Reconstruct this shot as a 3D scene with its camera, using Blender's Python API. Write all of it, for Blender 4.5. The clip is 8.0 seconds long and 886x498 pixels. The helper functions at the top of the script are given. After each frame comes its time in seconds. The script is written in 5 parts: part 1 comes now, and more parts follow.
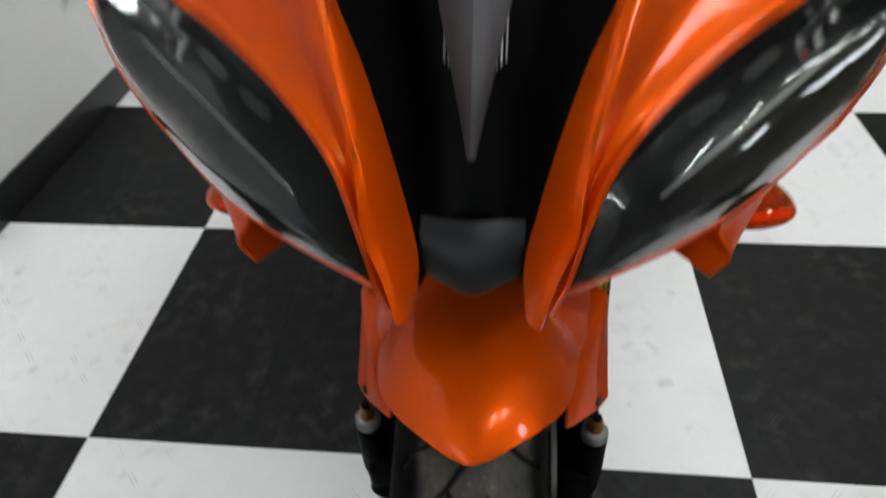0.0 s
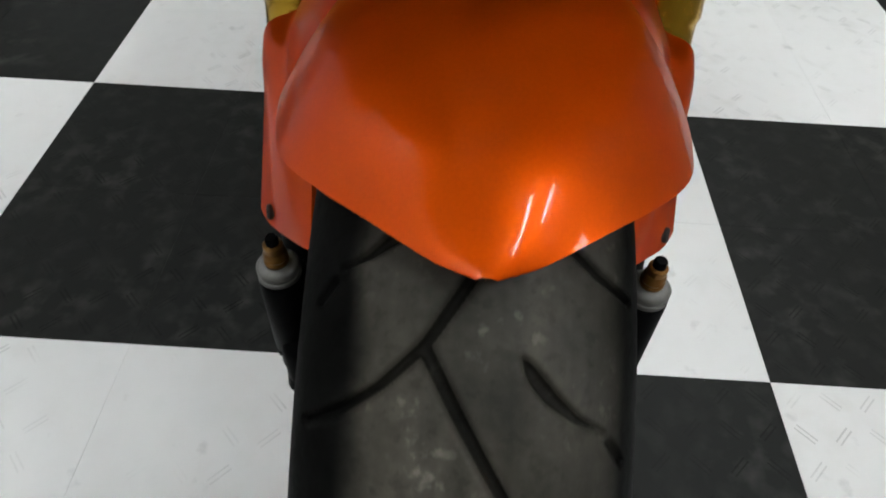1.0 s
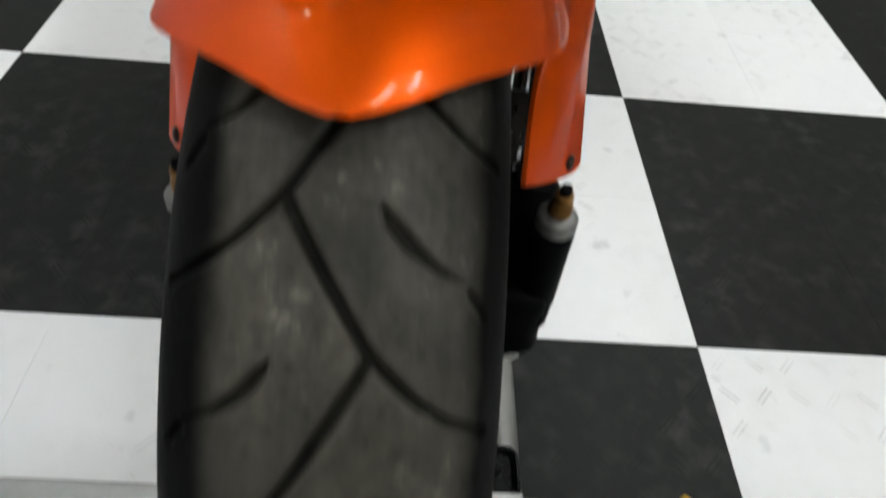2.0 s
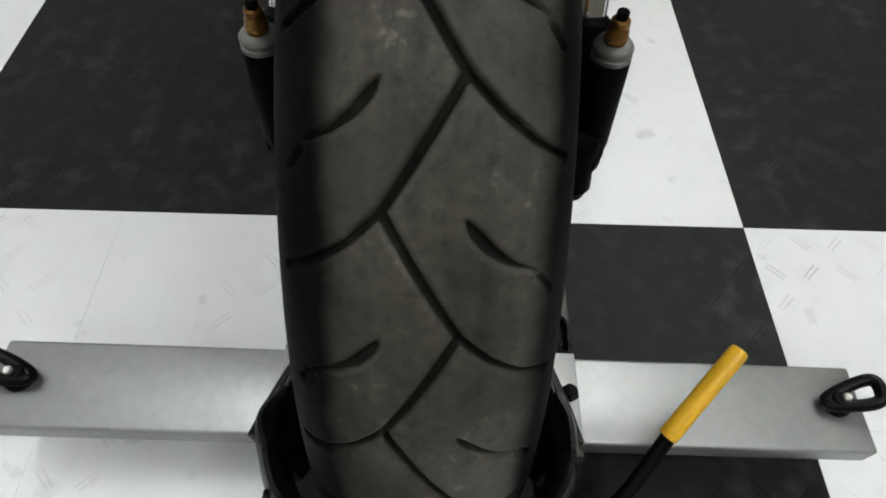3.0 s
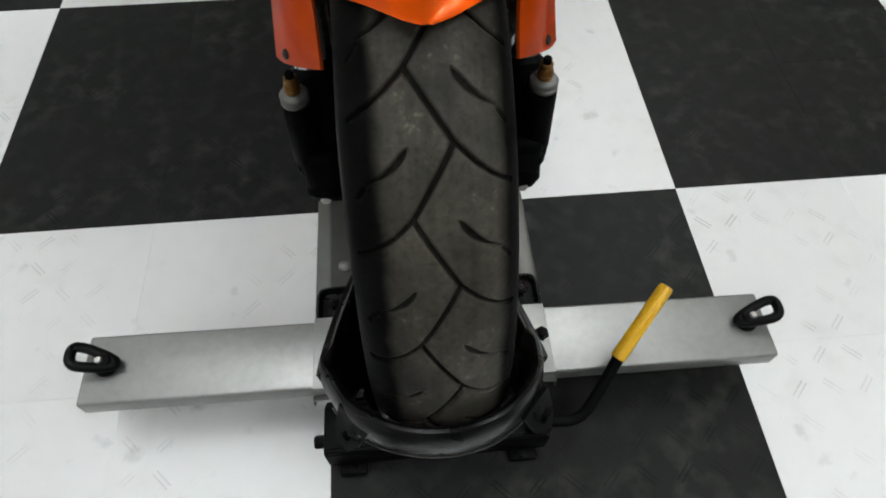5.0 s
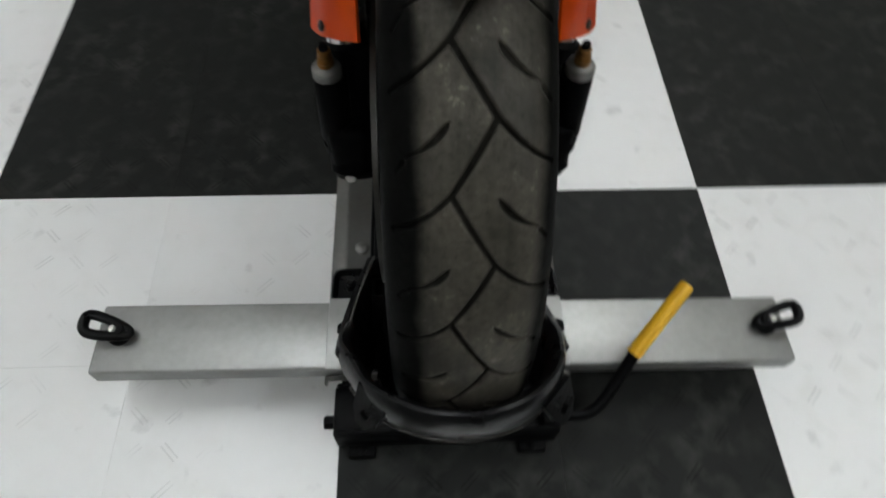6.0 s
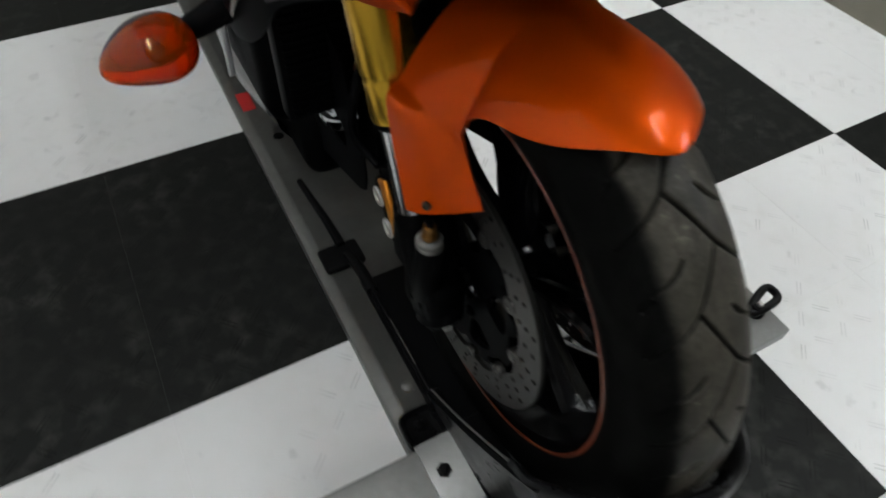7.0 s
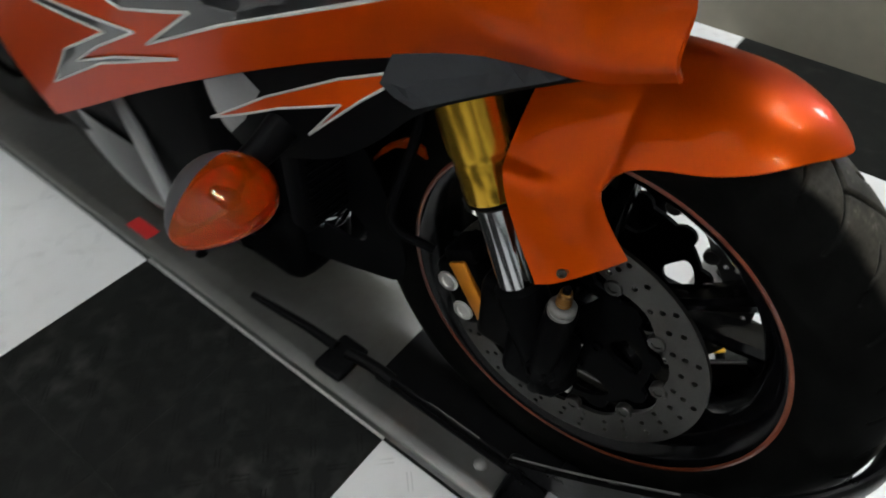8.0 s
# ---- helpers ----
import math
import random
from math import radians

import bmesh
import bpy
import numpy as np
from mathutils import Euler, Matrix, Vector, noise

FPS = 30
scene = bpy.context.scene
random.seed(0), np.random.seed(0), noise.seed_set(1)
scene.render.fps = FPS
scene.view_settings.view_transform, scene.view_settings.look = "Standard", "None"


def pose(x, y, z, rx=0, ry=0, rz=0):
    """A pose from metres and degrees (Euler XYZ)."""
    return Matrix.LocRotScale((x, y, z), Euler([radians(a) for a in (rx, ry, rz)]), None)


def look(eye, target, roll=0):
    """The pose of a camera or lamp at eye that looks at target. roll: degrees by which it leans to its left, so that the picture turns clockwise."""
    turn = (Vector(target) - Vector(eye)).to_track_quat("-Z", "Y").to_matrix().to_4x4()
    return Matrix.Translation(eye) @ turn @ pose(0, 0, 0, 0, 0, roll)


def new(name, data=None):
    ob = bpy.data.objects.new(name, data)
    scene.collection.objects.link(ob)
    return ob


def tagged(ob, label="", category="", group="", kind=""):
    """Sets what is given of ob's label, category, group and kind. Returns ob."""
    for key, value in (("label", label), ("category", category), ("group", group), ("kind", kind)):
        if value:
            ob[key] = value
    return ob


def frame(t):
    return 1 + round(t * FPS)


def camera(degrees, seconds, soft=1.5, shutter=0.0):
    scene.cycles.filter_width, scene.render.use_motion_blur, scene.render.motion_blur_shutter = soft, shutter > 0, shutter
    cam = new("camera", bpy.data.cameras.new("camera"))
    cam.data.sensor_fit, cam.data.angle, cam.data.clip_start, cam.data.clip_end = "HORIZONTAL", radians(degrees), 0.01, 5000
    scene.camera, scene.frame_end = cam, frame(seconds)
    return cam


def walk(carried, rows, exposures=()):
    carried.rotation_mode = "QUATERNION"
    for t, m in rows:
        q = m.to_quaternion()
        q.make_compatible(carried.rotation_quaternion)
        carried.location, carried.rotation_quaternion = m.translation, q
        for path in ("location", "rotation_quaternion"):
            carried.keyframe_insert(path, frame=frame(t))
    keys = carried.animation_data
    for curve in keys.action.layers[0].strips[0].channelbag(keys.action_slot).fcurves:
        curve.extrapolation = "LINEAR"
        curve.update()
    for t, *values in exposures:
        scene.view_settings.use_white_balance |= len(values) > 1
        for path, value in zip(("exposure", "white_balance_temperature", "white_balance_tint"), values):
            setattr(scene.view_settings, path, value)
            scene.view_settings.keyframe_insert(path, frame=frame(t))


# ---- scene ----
cam = camera(70.5, 8.0, soft=1.8, shutter=0.4)
PATH = [
    (0, (0.17, -0.565, 1.05), (-0.021, 0.888, -0.311), -3.4),
    (0.1, (0.172, -0.549, 1.011), (-0.02, 0.866, -0.39), -3.3),
    (0.2, (0.169, -0.539, 0.984), (-0.032, 0.844, -0.447), -3.3),
    (0.3, (0.166, -0.521, 0.949), (-0.015, 0.83, -0.514), -2.3),
    (0.5, (0.157, -0.499, 0.885), (0.023, 0.806, -0.625), 0.5),
    (0.7, (0.1410, -0.4826, 0.8275), (0.1018, 0.1681, 0.0692), 3.29),
    (1, (0.14, -0.458, 0.785), (0.126, 0.841, -0.735), 2.9),
    (1.5, (0.151, -0.445, 0.786), (0.205, 0.899, -0.694), 4.3),
    (2, (0.171, -0.493, 0.761), (0.293, 0.807, -0.754), 7.5),
    (2.2, (0.173, -0.53, 0.742), (0.243, 0.694, -0.839), 4.2),
    (3.3, (0.144, -0.564, 0.736), (0.164, 0.574, -0.908), 2.4),
    (3.5, (0.138, -0.562, 0.738), (0.174, 0.578, -0.906), 3.1),
    (4, (0.123, -0.578, 0.757), (0.278, 0.497, -0.923), 7.8),
    (4.5, (0.122, -0.625, 0.872), (0.315, 0.47, -0.79), 4.4),
    (4.7, (0.129, -0.649, 0.887), (0.253, 0.408, -0.806), 0.1),
    (5.8, (0.1364, -0.6620, 0.8851), (0.1425, -0.0989, 0.0588), 3.58),
    (5.9, (0.1259, -0.6601, 0.8791), (0.1472, -0.1105, 0.0440), 3.74),
    (6, (0.114, -0.66, 0.875), (0.193, 0.394, -0.822), 2.5),
    (6.2, (0.073, -0.671, 0.872), (0.338, 0.292, -0.861), 4.8),
    (6.5, (0.007, -0.661, 0.915), (0.5, 0.325, -0.754), 2.3),
    (6.8, (-0.084, -0.627, 0.942), (0.489, 0.469, -0.63), 3.5),
    (7, (-0.152, -0.557, 0.938), (0.486, 0.536, -0.61), 2.7),
    (7.2, (-0.2, -0.492, 0.932), (0.554, 0.563, -0.591), 5.1),
    (7.5, (-0.263, -0.401, 0.95), (0.575, 0.643, -0.535), 2.4),
    (7.7, (-0.304, -0.380, 0.954), (0.634, 0.567, -0.531), 2.5),
    (8, (-0.327, -0.331, 0.924), (0.796, 0.466, -0.526), 2.7),
]
# the picture brightens and darkens a little as the view changes
EXPOSURES = [(0.0, -0.05), (0.5, 0.02), (1.0, -0.02), (1.5, 0.08), (2.0, 0.20), (3.5, 0.10), (4.0, 0.05), (4.5, 0.12), (6.0, -0.18), (6.5, -0.18), (7.0, -0.20), (7.5, -0.10), (8.0, 0.0)]
walk(cam, [(t, look(eye, target, roll)) for t, eye, target, roll in PATH], EXPOSURES)

# ---------------------------------------------------------------- light
world = bpy.data.worlds.new("world")
scene.world = world
world.use_nodes = True
world.node_tree.nodes["Background"].inputs[0].default_value = (0.86, 0.94, 1.0, 1)
world.node_tree.nodes["Background"].inputs[1].default_value = 34.0
TUBE_POWER = 84.0


# ---------------------------------------------------------------- materials
def nodes_of(m):
    m.use_nodes = True
    return m.node_tree.nodes, m.node_tree.links


def surface(name, color, rough=0.5, metal=0.0, coat=0.0, coat_rough=0.03, patch=(6.0, 0.15), grain=(120.0, 0.08),
            bump=(300.0, 0.02), rough_var=0.1, spec=0.5, aniso=0.0, edge=None):
    """A painted, moulded or metal surface: colour and gloss vary at a large and a fine scale, with a fine relief."""
    m = bpy.data.materials.new(name)
    n, l = nodes_of(m)
    b = n["Principled BSDF"]
    tc = n.new("ShaderNodeTexCoord")
    big, fine, rel = (n.new("ShaderNodeTexNoise") for _ in range(3))
    for node, scale, detail in ((big, patch[0], 4), (fine, grain[0], 3), (rel, bump[0], 3)):
        node.inputs["Scale"].default_value, node.inputs["Detail"].default_value = scale, detail
        l.new(tc.outputs["Object"], node.inputs["Vector"])
    mixed = n.new("ShaderNodeMath")
    mixed.operation = "MULTIPLY_ADD"
    l.new(big.outputs["Fac"], mixed.inputs[0])
    mixed.inputs[1].default_value = 2 * patch[1]
    mixed.inputs[2].default_value = 1 - patch[1]
    g = n.new("ShaderNodeMath")
    g.operation = "MULTIPLY_ADD"
    l.new(fine.outputs["Fac"], g.inputs[0])
    g.inputs[1].default_value = 2 * grain[1]
    l.new(mixed.outputs[0], g.inputs[2])
    sub = n.new("ShaderNodeMath")
    sub.operation = "SUBTRACT"
    l.new(g.outputs[0], sub.inputs[0])
    sub.inputs[1].default_value = grain[1]
    scale = n.new("ShaderNodeVectorMath")
    scale.operation = "SCALE"
    scale.inputs[0].default_value = color
    l.new(sub.outputs[0], scale.inputs["Scale"])
    l.new(scale.outputs[0], b.inputs["Base Color"])
    r = n.new("ShaderNodeMath")
    r.operation = "MULTIPLY_ADD"
    l.new(big.outputs["Fac"], r.inputs[0])
    r.inputs[1].default_value = 2 * rough_var
    r.inputs[2].default_value = max(0.02, rough - rough_var)
    l.new(r.outputs[0], b.inputs["Roughness"])
    bm_node = n.new("ShaderNodeBump")
    bm_node.inputs["Strength"].default_value = bump[1]
    bm_node.inputs["Distance"].default_value = 0.002
    l.new(rel.outputs["Fac"], bm_node.inputs["Height"])
    l.new(bm_node.outputs[0], b.inputs["Normal"])
    b.inputs["Metallic"].default_value = metal
    b.inputs["Coat Weight"].default_value = coat
    b.inputs["Coat Roughness"].default_value = coat_rough
    b.inputs["Specular IOR Level"].default_value = spec
    b.inputs["Anisotropic"].default_value = aniso
    if edge:
        b.inputs["Specular Tint"].default_value = (*edge, 1)
    return m


def math_node(n, l, op, a, b=None, c=None):
    node = n.new("ShaderNodeMath")
    node.operation = op
    for i, v in enumerate((a, b, c)):
        if v is None:
            continue
        if isinstance(v, (int, float)):
            node.inputs[i].default_value = v
        else:
            l.new(v, node.inputs[i])
    return node.outputs[0]


def vinyl(name, color, dust, dust_amount, rough, line_shade, spec, worn_in):
    """Vinyl floor tile, embossed with a sparse tread pattern of paired strokes, scuffed and dusty."""
    m = bpy.data.materials.new(name)
    n, l = nodes_of(m)
    b = n["Principled BSDF"]
    geo = n.new("ShaderNodeNewGeometry")
    sep = n.new("ShaderNodeSeparateXYZ")
    l.new(geo.outputs["Position"], sep.inputs[0])
    M = lambda op, a, b_=None, c=None: math_node(n, l, op, a, b_, c)
    cell = 0.0508
    gx, gy = M("DIVIDE", sep.outputs[0], cell), M("DIVIDE", sep.outputs[1], cell)
    ix, iy = M("FLOOR", gx), M("FLOOR", gy)
    fx, fy = M("SUBTRACT", M("SUBTRACT", gx, ix), 0.5), M("SUBTRACT", M("SUBTRACT", gy, iy), 0.5)
    parity = M("PINGPONG", M("ADD", ix, iy), 1.0)
    sign = M("MULTIPLY_ADD", parity, 2.0, -1.0)
    along = M("MULTIPLY", M("MULTIPLY_ADD", M("MULTIPLY", fy, sign), 1.0, fx), 0.7071)
    across = M("MULTIPLY", M("MULTIPLY_ADD", M("MULTIPLY", fy, sign), -1.0, fx), 0.7071)
    inside = M("LESS_THAN", M("ABSOLUTE", along), 0.30)
    line = M("LESS_THAN", M("ABSOLUTE", M("SUBTRACT", M("ABSOLUTE", across), 0.065)), 0.022)
    stroke = M("MULTIPLY", inside, line)
    wear = n.new("ShaderNodeTexNoise")
    wear.inputs["Scale"].default_value, wear.inputs["Detail"].default_value = 5.0, 5
    l.new(geo.outputs["Position"], wear.inputs["Vector"])
    ramp = n.new("ShaderNodeMapRange")
    ramp.inputs[1].default_value, ramp.inputs[2].default_value = 0.48, 0.66
    l.new(wear.outputs["Fac"], ramp.inputs[0])
    fine = n.new("ShaderNodeTexNoise")
    fine.inputs["Scale"].default_value, fine.inputs["Detail"].default_value = 26.0, 7
    l.new(geo.outputs["Position"], fine.inputs["Vector"])
    speck = n.new("ShaderNodeMapRange")
    speck.inputs[1].default_value, speck.inputs[2].default_value = 0.46, 0.75
    l.new(fine.outputs["Fac"], speck.inputs[0])
    tint = n.new("ShaderNodeObjectInfo")
    mix = n.new("ShaderNodeMix")
    mix.data_type = "RGBA"
    mix.inputs["A"].default_value, mix.inputs["B"].default_value = (*color, 1), (*dust, 1)
    amount = M("MULTIPLY", M("MULTIPLY", speck.outputs[0], M("MULTIPLY_ADD", ramp.outputs[0], 0.72, 0.28)), dust_amount)
    l.new(amount, mix.inputs["Factor"])
    dirt = M("MULTIPLY", M("MULTIPLY", stroke, M("MULTIPLY_ADD", ramp.outputs[0], 1.0 - worn_in, worn_in)), line_shade)
    level = M("MULTIPLY", M("SUBTRACT", 1.0, dirt), M("MULTIPLY_ADD", tint.outputs["Random"], 0.02, 0.99))
    marks = n.new("ShaderNodeTexNoise")
    marks.inputs["Scale"].default_value, marks.inputs["Detail"].default_value = 17.0, 9
    l.new(geo.outputs["Position"], marks.inputs["Vector"])
    smudge = n.new("ShaderNodeMapRange")
    smudge.inputs[1].default_value, smudge.inputs[2].default_value = 0.645, 0.76
    l.new(marks.outputs["Fac"], smudge.inputs[0])
    level = M("MULTIPLY", level, M("MULTIPLY_ADD", smudge.outputs[0], -0.26, 1.0))
    sc = n.new("ShaderNodeVectorMath")
    sc.operation = "SCALE"
    l.new(mix.outputs["Result"], sc.inputs[0])
    l.new(level, sc.inputs["Scale"])
    l.new(sc.outputs[0], b.inputs["Base Color"])
    l.new(M("MULTIPLY_ADD", fine.outputs["Fac"], 0.16, rough - 0.08), b.inputs["Roughness"])
    bump = n.new("ShaderNodeBump")
    bump.inputs["Strength"].default_value, bump.inputs["Distance"].default_value = 0.22, 0.0006
    l.new(M("MULTIPLY_ADD", fine.outputs["Fac"], 0.35, stroke), bump.inputs["Height"])
    l.new(bump.outputs[0], b.inputs["Normal"])
    b.inputs["Specular IOR Level"].default_value = spec
    return m


def glass(name, color, rough=0.02, ior=1.45, trans=1.0):
    m = bpy.data.materials.new(name)
    n, l = nodes_of(m)
    b = n["Principled BSDF"]
    b.inputs["Base Color"].default_value = (*color, 1)
    b.inputs["Roughness"].default_value = rough
    b.inputs["IOR"].default_value = ior
    b.inputs["Transmission Weight"].default_value = trans
    return m


def glow(name, color, strength):
    m = bpy.data.materials.new(name)
    n, l = nodes_of(m)
    b = n["Principled BSDF"]
    b.inputs["Emission Color"].default_value = (*color, 1)
    b.inputs["Emission Strength"].default_value = strength
    return m


ORANGE = surface("orange_pearl_paint", (0.54, 0.061, 0.001), 0.38, 0.48, 0.20, 0.02, (3.0, 0.04), (900.0, 0.10), (900.0, 0.010), 0.02, 0.20, edge=(0.80, 0.22, 0.03))
BLACK_GLOSS = surface("black_gloss_paint", (0.0022, 0.0022, 0.0026), 0.14, 0.0, 0.0, 0.03, (5.0, 0.2), (300.0, 0.1), (400.0, 0.01), 0.03, 0.22)
BLACK_PLASTIC = surface("black_moulded_plastic", (0.0026, 0.0026, 0.003), 0.5, 0.0, 0.0, 0.03, (8.0, 0.25), (400.0, 0.15), (900.0, 0.06), 0.1, 0.03)
GREY_PLASTIC = surface("dark_grey_plastic", (0.012, 0.0135, 0.0155), 0.42, 0.0, 0.0, 0.03, (8.0, 0.15), (400.0, 0.1), (900.0, 0.05), 0.08, 0.2)
GREY_PANEL = surface("grey_panel_paint", (0.16, 0.16, 0.165), 0.4, 0.2, 0.4, 0.06, (8.0, 0.15), (400.0, 0.1), (600.0, 0.02), 0.08)
DIVIDER_GREY = surface("mid_grey_plastic", (0.030, 0.030, 0.032), 0.5, 0.0, 0.0, 0.08, (8.0, 0.15), (400.0, 0.1), (600.0, 0.02), 0.08)
SLATE = surface("dark_slate_plastic", (0.032, 0.034, 0.038), 0.5, 0.0, 0.0, 0.08, (8.0, 0.1), (400.0, 0.1), (600.0, 0.04), 0.05, 0.15)
GRAPHIC_BLACK = surface("black_lacquered_film", (0.006, 0.006, 0.007), 0.4, 0.0, 0.85, 0.02, (8.0, 0.2), (400.0, 0.1), (600.0, 0.01), 0.05, 0.2)
SILVER = surface("silver_film", (0.55, 0.55, 0.52), 0.35, 0.4, 0.5, 0.05, (20.0, 0.1), (400.0, 0.08), (400.0, 0.01), 0.05)
GOLD = surface("gold_anodised", (0.60, 0.35, 0.035), 0.22, 0.9, 0.0, 0.03, (10.0, 0.1), (300.0, 0.08), (500.0, 0.02), 0.06)
CHROME = surface("chromed_steel", (0.62, 0.63, 0.65), 0.12, 1.0, 0.0, 0.03, (12.0, 0.08), (300.0, 0.06), (300.0, 0.01), 0.04)
DULL_ALLOY = surface("dull_grey_alloy", (0.15, 0.147, 0.138), 0.5, 0.6, 0.0, 0.03, (40.0, 0.2), (300.0, 0.15), (500.0, 0.1), 0.12)
ALLOY = surface("dull_aluminium", (0.55, 0.54, 0.51), 0.42, 0.85, 0.0, 0.03, (30.0, 0.15), (300.0, 0.12), (500.0, 0.08), 0.12)
DISC = surface("brake_disc_steel", (0.066, 0.064, 0.060), 0.38, 0.9, 0.0, 0.03, (25.0, 0.2), (350.0, 0.2), (700.0, 0.06), 0.1)
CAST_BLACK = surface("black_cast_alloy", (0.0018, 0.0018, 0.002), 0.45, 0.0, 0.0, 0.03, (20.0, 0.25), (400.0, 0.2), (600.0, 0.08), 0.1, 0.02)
RIM_RED = surface("copper_rim_line", (0.15, 0.030, 0.010), 0.35, 0.1, 0.5, 0.05, (10.0, 0.2), (300.0, 0.1), (400.0, 0.02), 0.08)
OLD_BRASS = surface("tarnished_brass", (0.20, 0.095, 0.022), 0.4, 0.8, 0.0, 0.05, (60.0, 0.3), (300.0, 0.1), (500.0, 0.06), 0.1)
CALIPER_GOLD = surface("caliper_gold", (0.70, 0.24, 0.012), 0.38, 0.6, 0.2, 0.05, (20.0, 0.15), (300.0, 0.1), (500.0, 0.04), 0.08)
YELLOW = surface("yellow_vinyl_grip", (0.72, 0.40, 0.012), 0.45, 0.0, 0.1, 0.1, (20.0, 0.12), (250.0, 0.1), (400.0, 0.08), 0.08)
STAND_GREY = surface("grey_galvanised_steel", (0.27, 0.27, 0.265), 0.42, 0.70, 0.0, 0.03, (9.0, 0.24), (90.0, 0.14), (60.0, 0.04), 0.16)
# Cross bar steel again, its colour lowered for the bike's shade on the rail.
RAIL_SHADED = surface("shaded_rail_steel", (0.115, 0.113, 0.107), 0.42, 0.6, 0.0, 0.03, (6.0, 0.42), (60.0, 0.16), (120.0, 0.05), 0.12)
STAND_BLACK = surface("black_powder_coat", (0.0035, 0.0035, 0.0038), 0.45, 0.0, 0.0, 0.12, (18.0, 0.3), (300.0, 0.2), (500.0, 0.08), 0.1, 0.05)
CRADLE_BLACK = surface("worn_black_enamel", (0.0030, 0.0030, 0.0034), 0.30, 0.0, 0.0, 0.08, (30.0, 0.3), (300.0, 0.2), (220.0, 0.18), 0.12, 0.13)
RUBBER_PLAIN = surface("black_tyre_rubber", (0.010, 0.010, 0.0095), 0.6, 0.0, 0.0, 0.03, (12.0, 0.25), (200.0, 0.15), (300.0, 0.1), 0.1, 0.1)
RED_STICKER = surface("red_sticker", (0.45, 0.02, 0.02), 0.4, 0.0, 0.2, 0.1)
WALL_WHITE = surface("white_wall_paint", (0.74, 0.74, 0.73), 0.6, 0.0, 0.0, 0.03, (1.5, 0.05), (60.0, 0.03), (150.0, 0.1), 0.05)
WALL_OLIVE = surface("olive_grey_wall", (0.22, 0.20, 0.155), 0.6, 0.0, 0.0, 0.03, (1.2, 0.15), (25.0, 0.10), (120.0, 0.15), 0.08)
BASE_BLACK = surface("black_vinyl_base", (0.014, 0.014, 0.015), 0.4, 0.0, 0.0, 0.03, (6.0, 0.3), (150.0, 0.15), (200.0, 0.05), 0.1)
SCREED = surface("dark_joint_filler", (0.04, 0.04, 0.04), 0.9)
CEILING = surface("ceiling_grey", (0.32, 0.32, 0.31), 0.8, patch=(2.0, 0.06))
TILE_WHITE = vinyl("white_vinyl_tile", (0.80, 0.80, 0.80), (0.58, 0.57, 0.54), 0.30, 0.33, 0.28, 0.35, 0.0)
TILE_BLACK = vinyl("black_vinyl_tile", (0.010, 0.0105, 0.010), (0.085, 0.086, 0.078), 0.46, 0.5, 0.72, 0.11, 0.45)
AMBER_BACK = surface("orange_reflector", (0.70, 0.20, 0.01), 0.22, 0.7, 0.0, 0.03, (90.0, 0.35), (400.0, 0.1), (150.0, 0.5), 0.1)
CLEAR = glass("clear_lens", (0.9, 0.92, 0.93), 0.03, 1.33)
AMBER = glass("amber_lens", (0.90, 0.155, 0.001), 0.03, 1.32, 0.90)
LAMP = glow("fluorescent_tube", (0.93, 0.98, 1.0), TUBE_POWER)


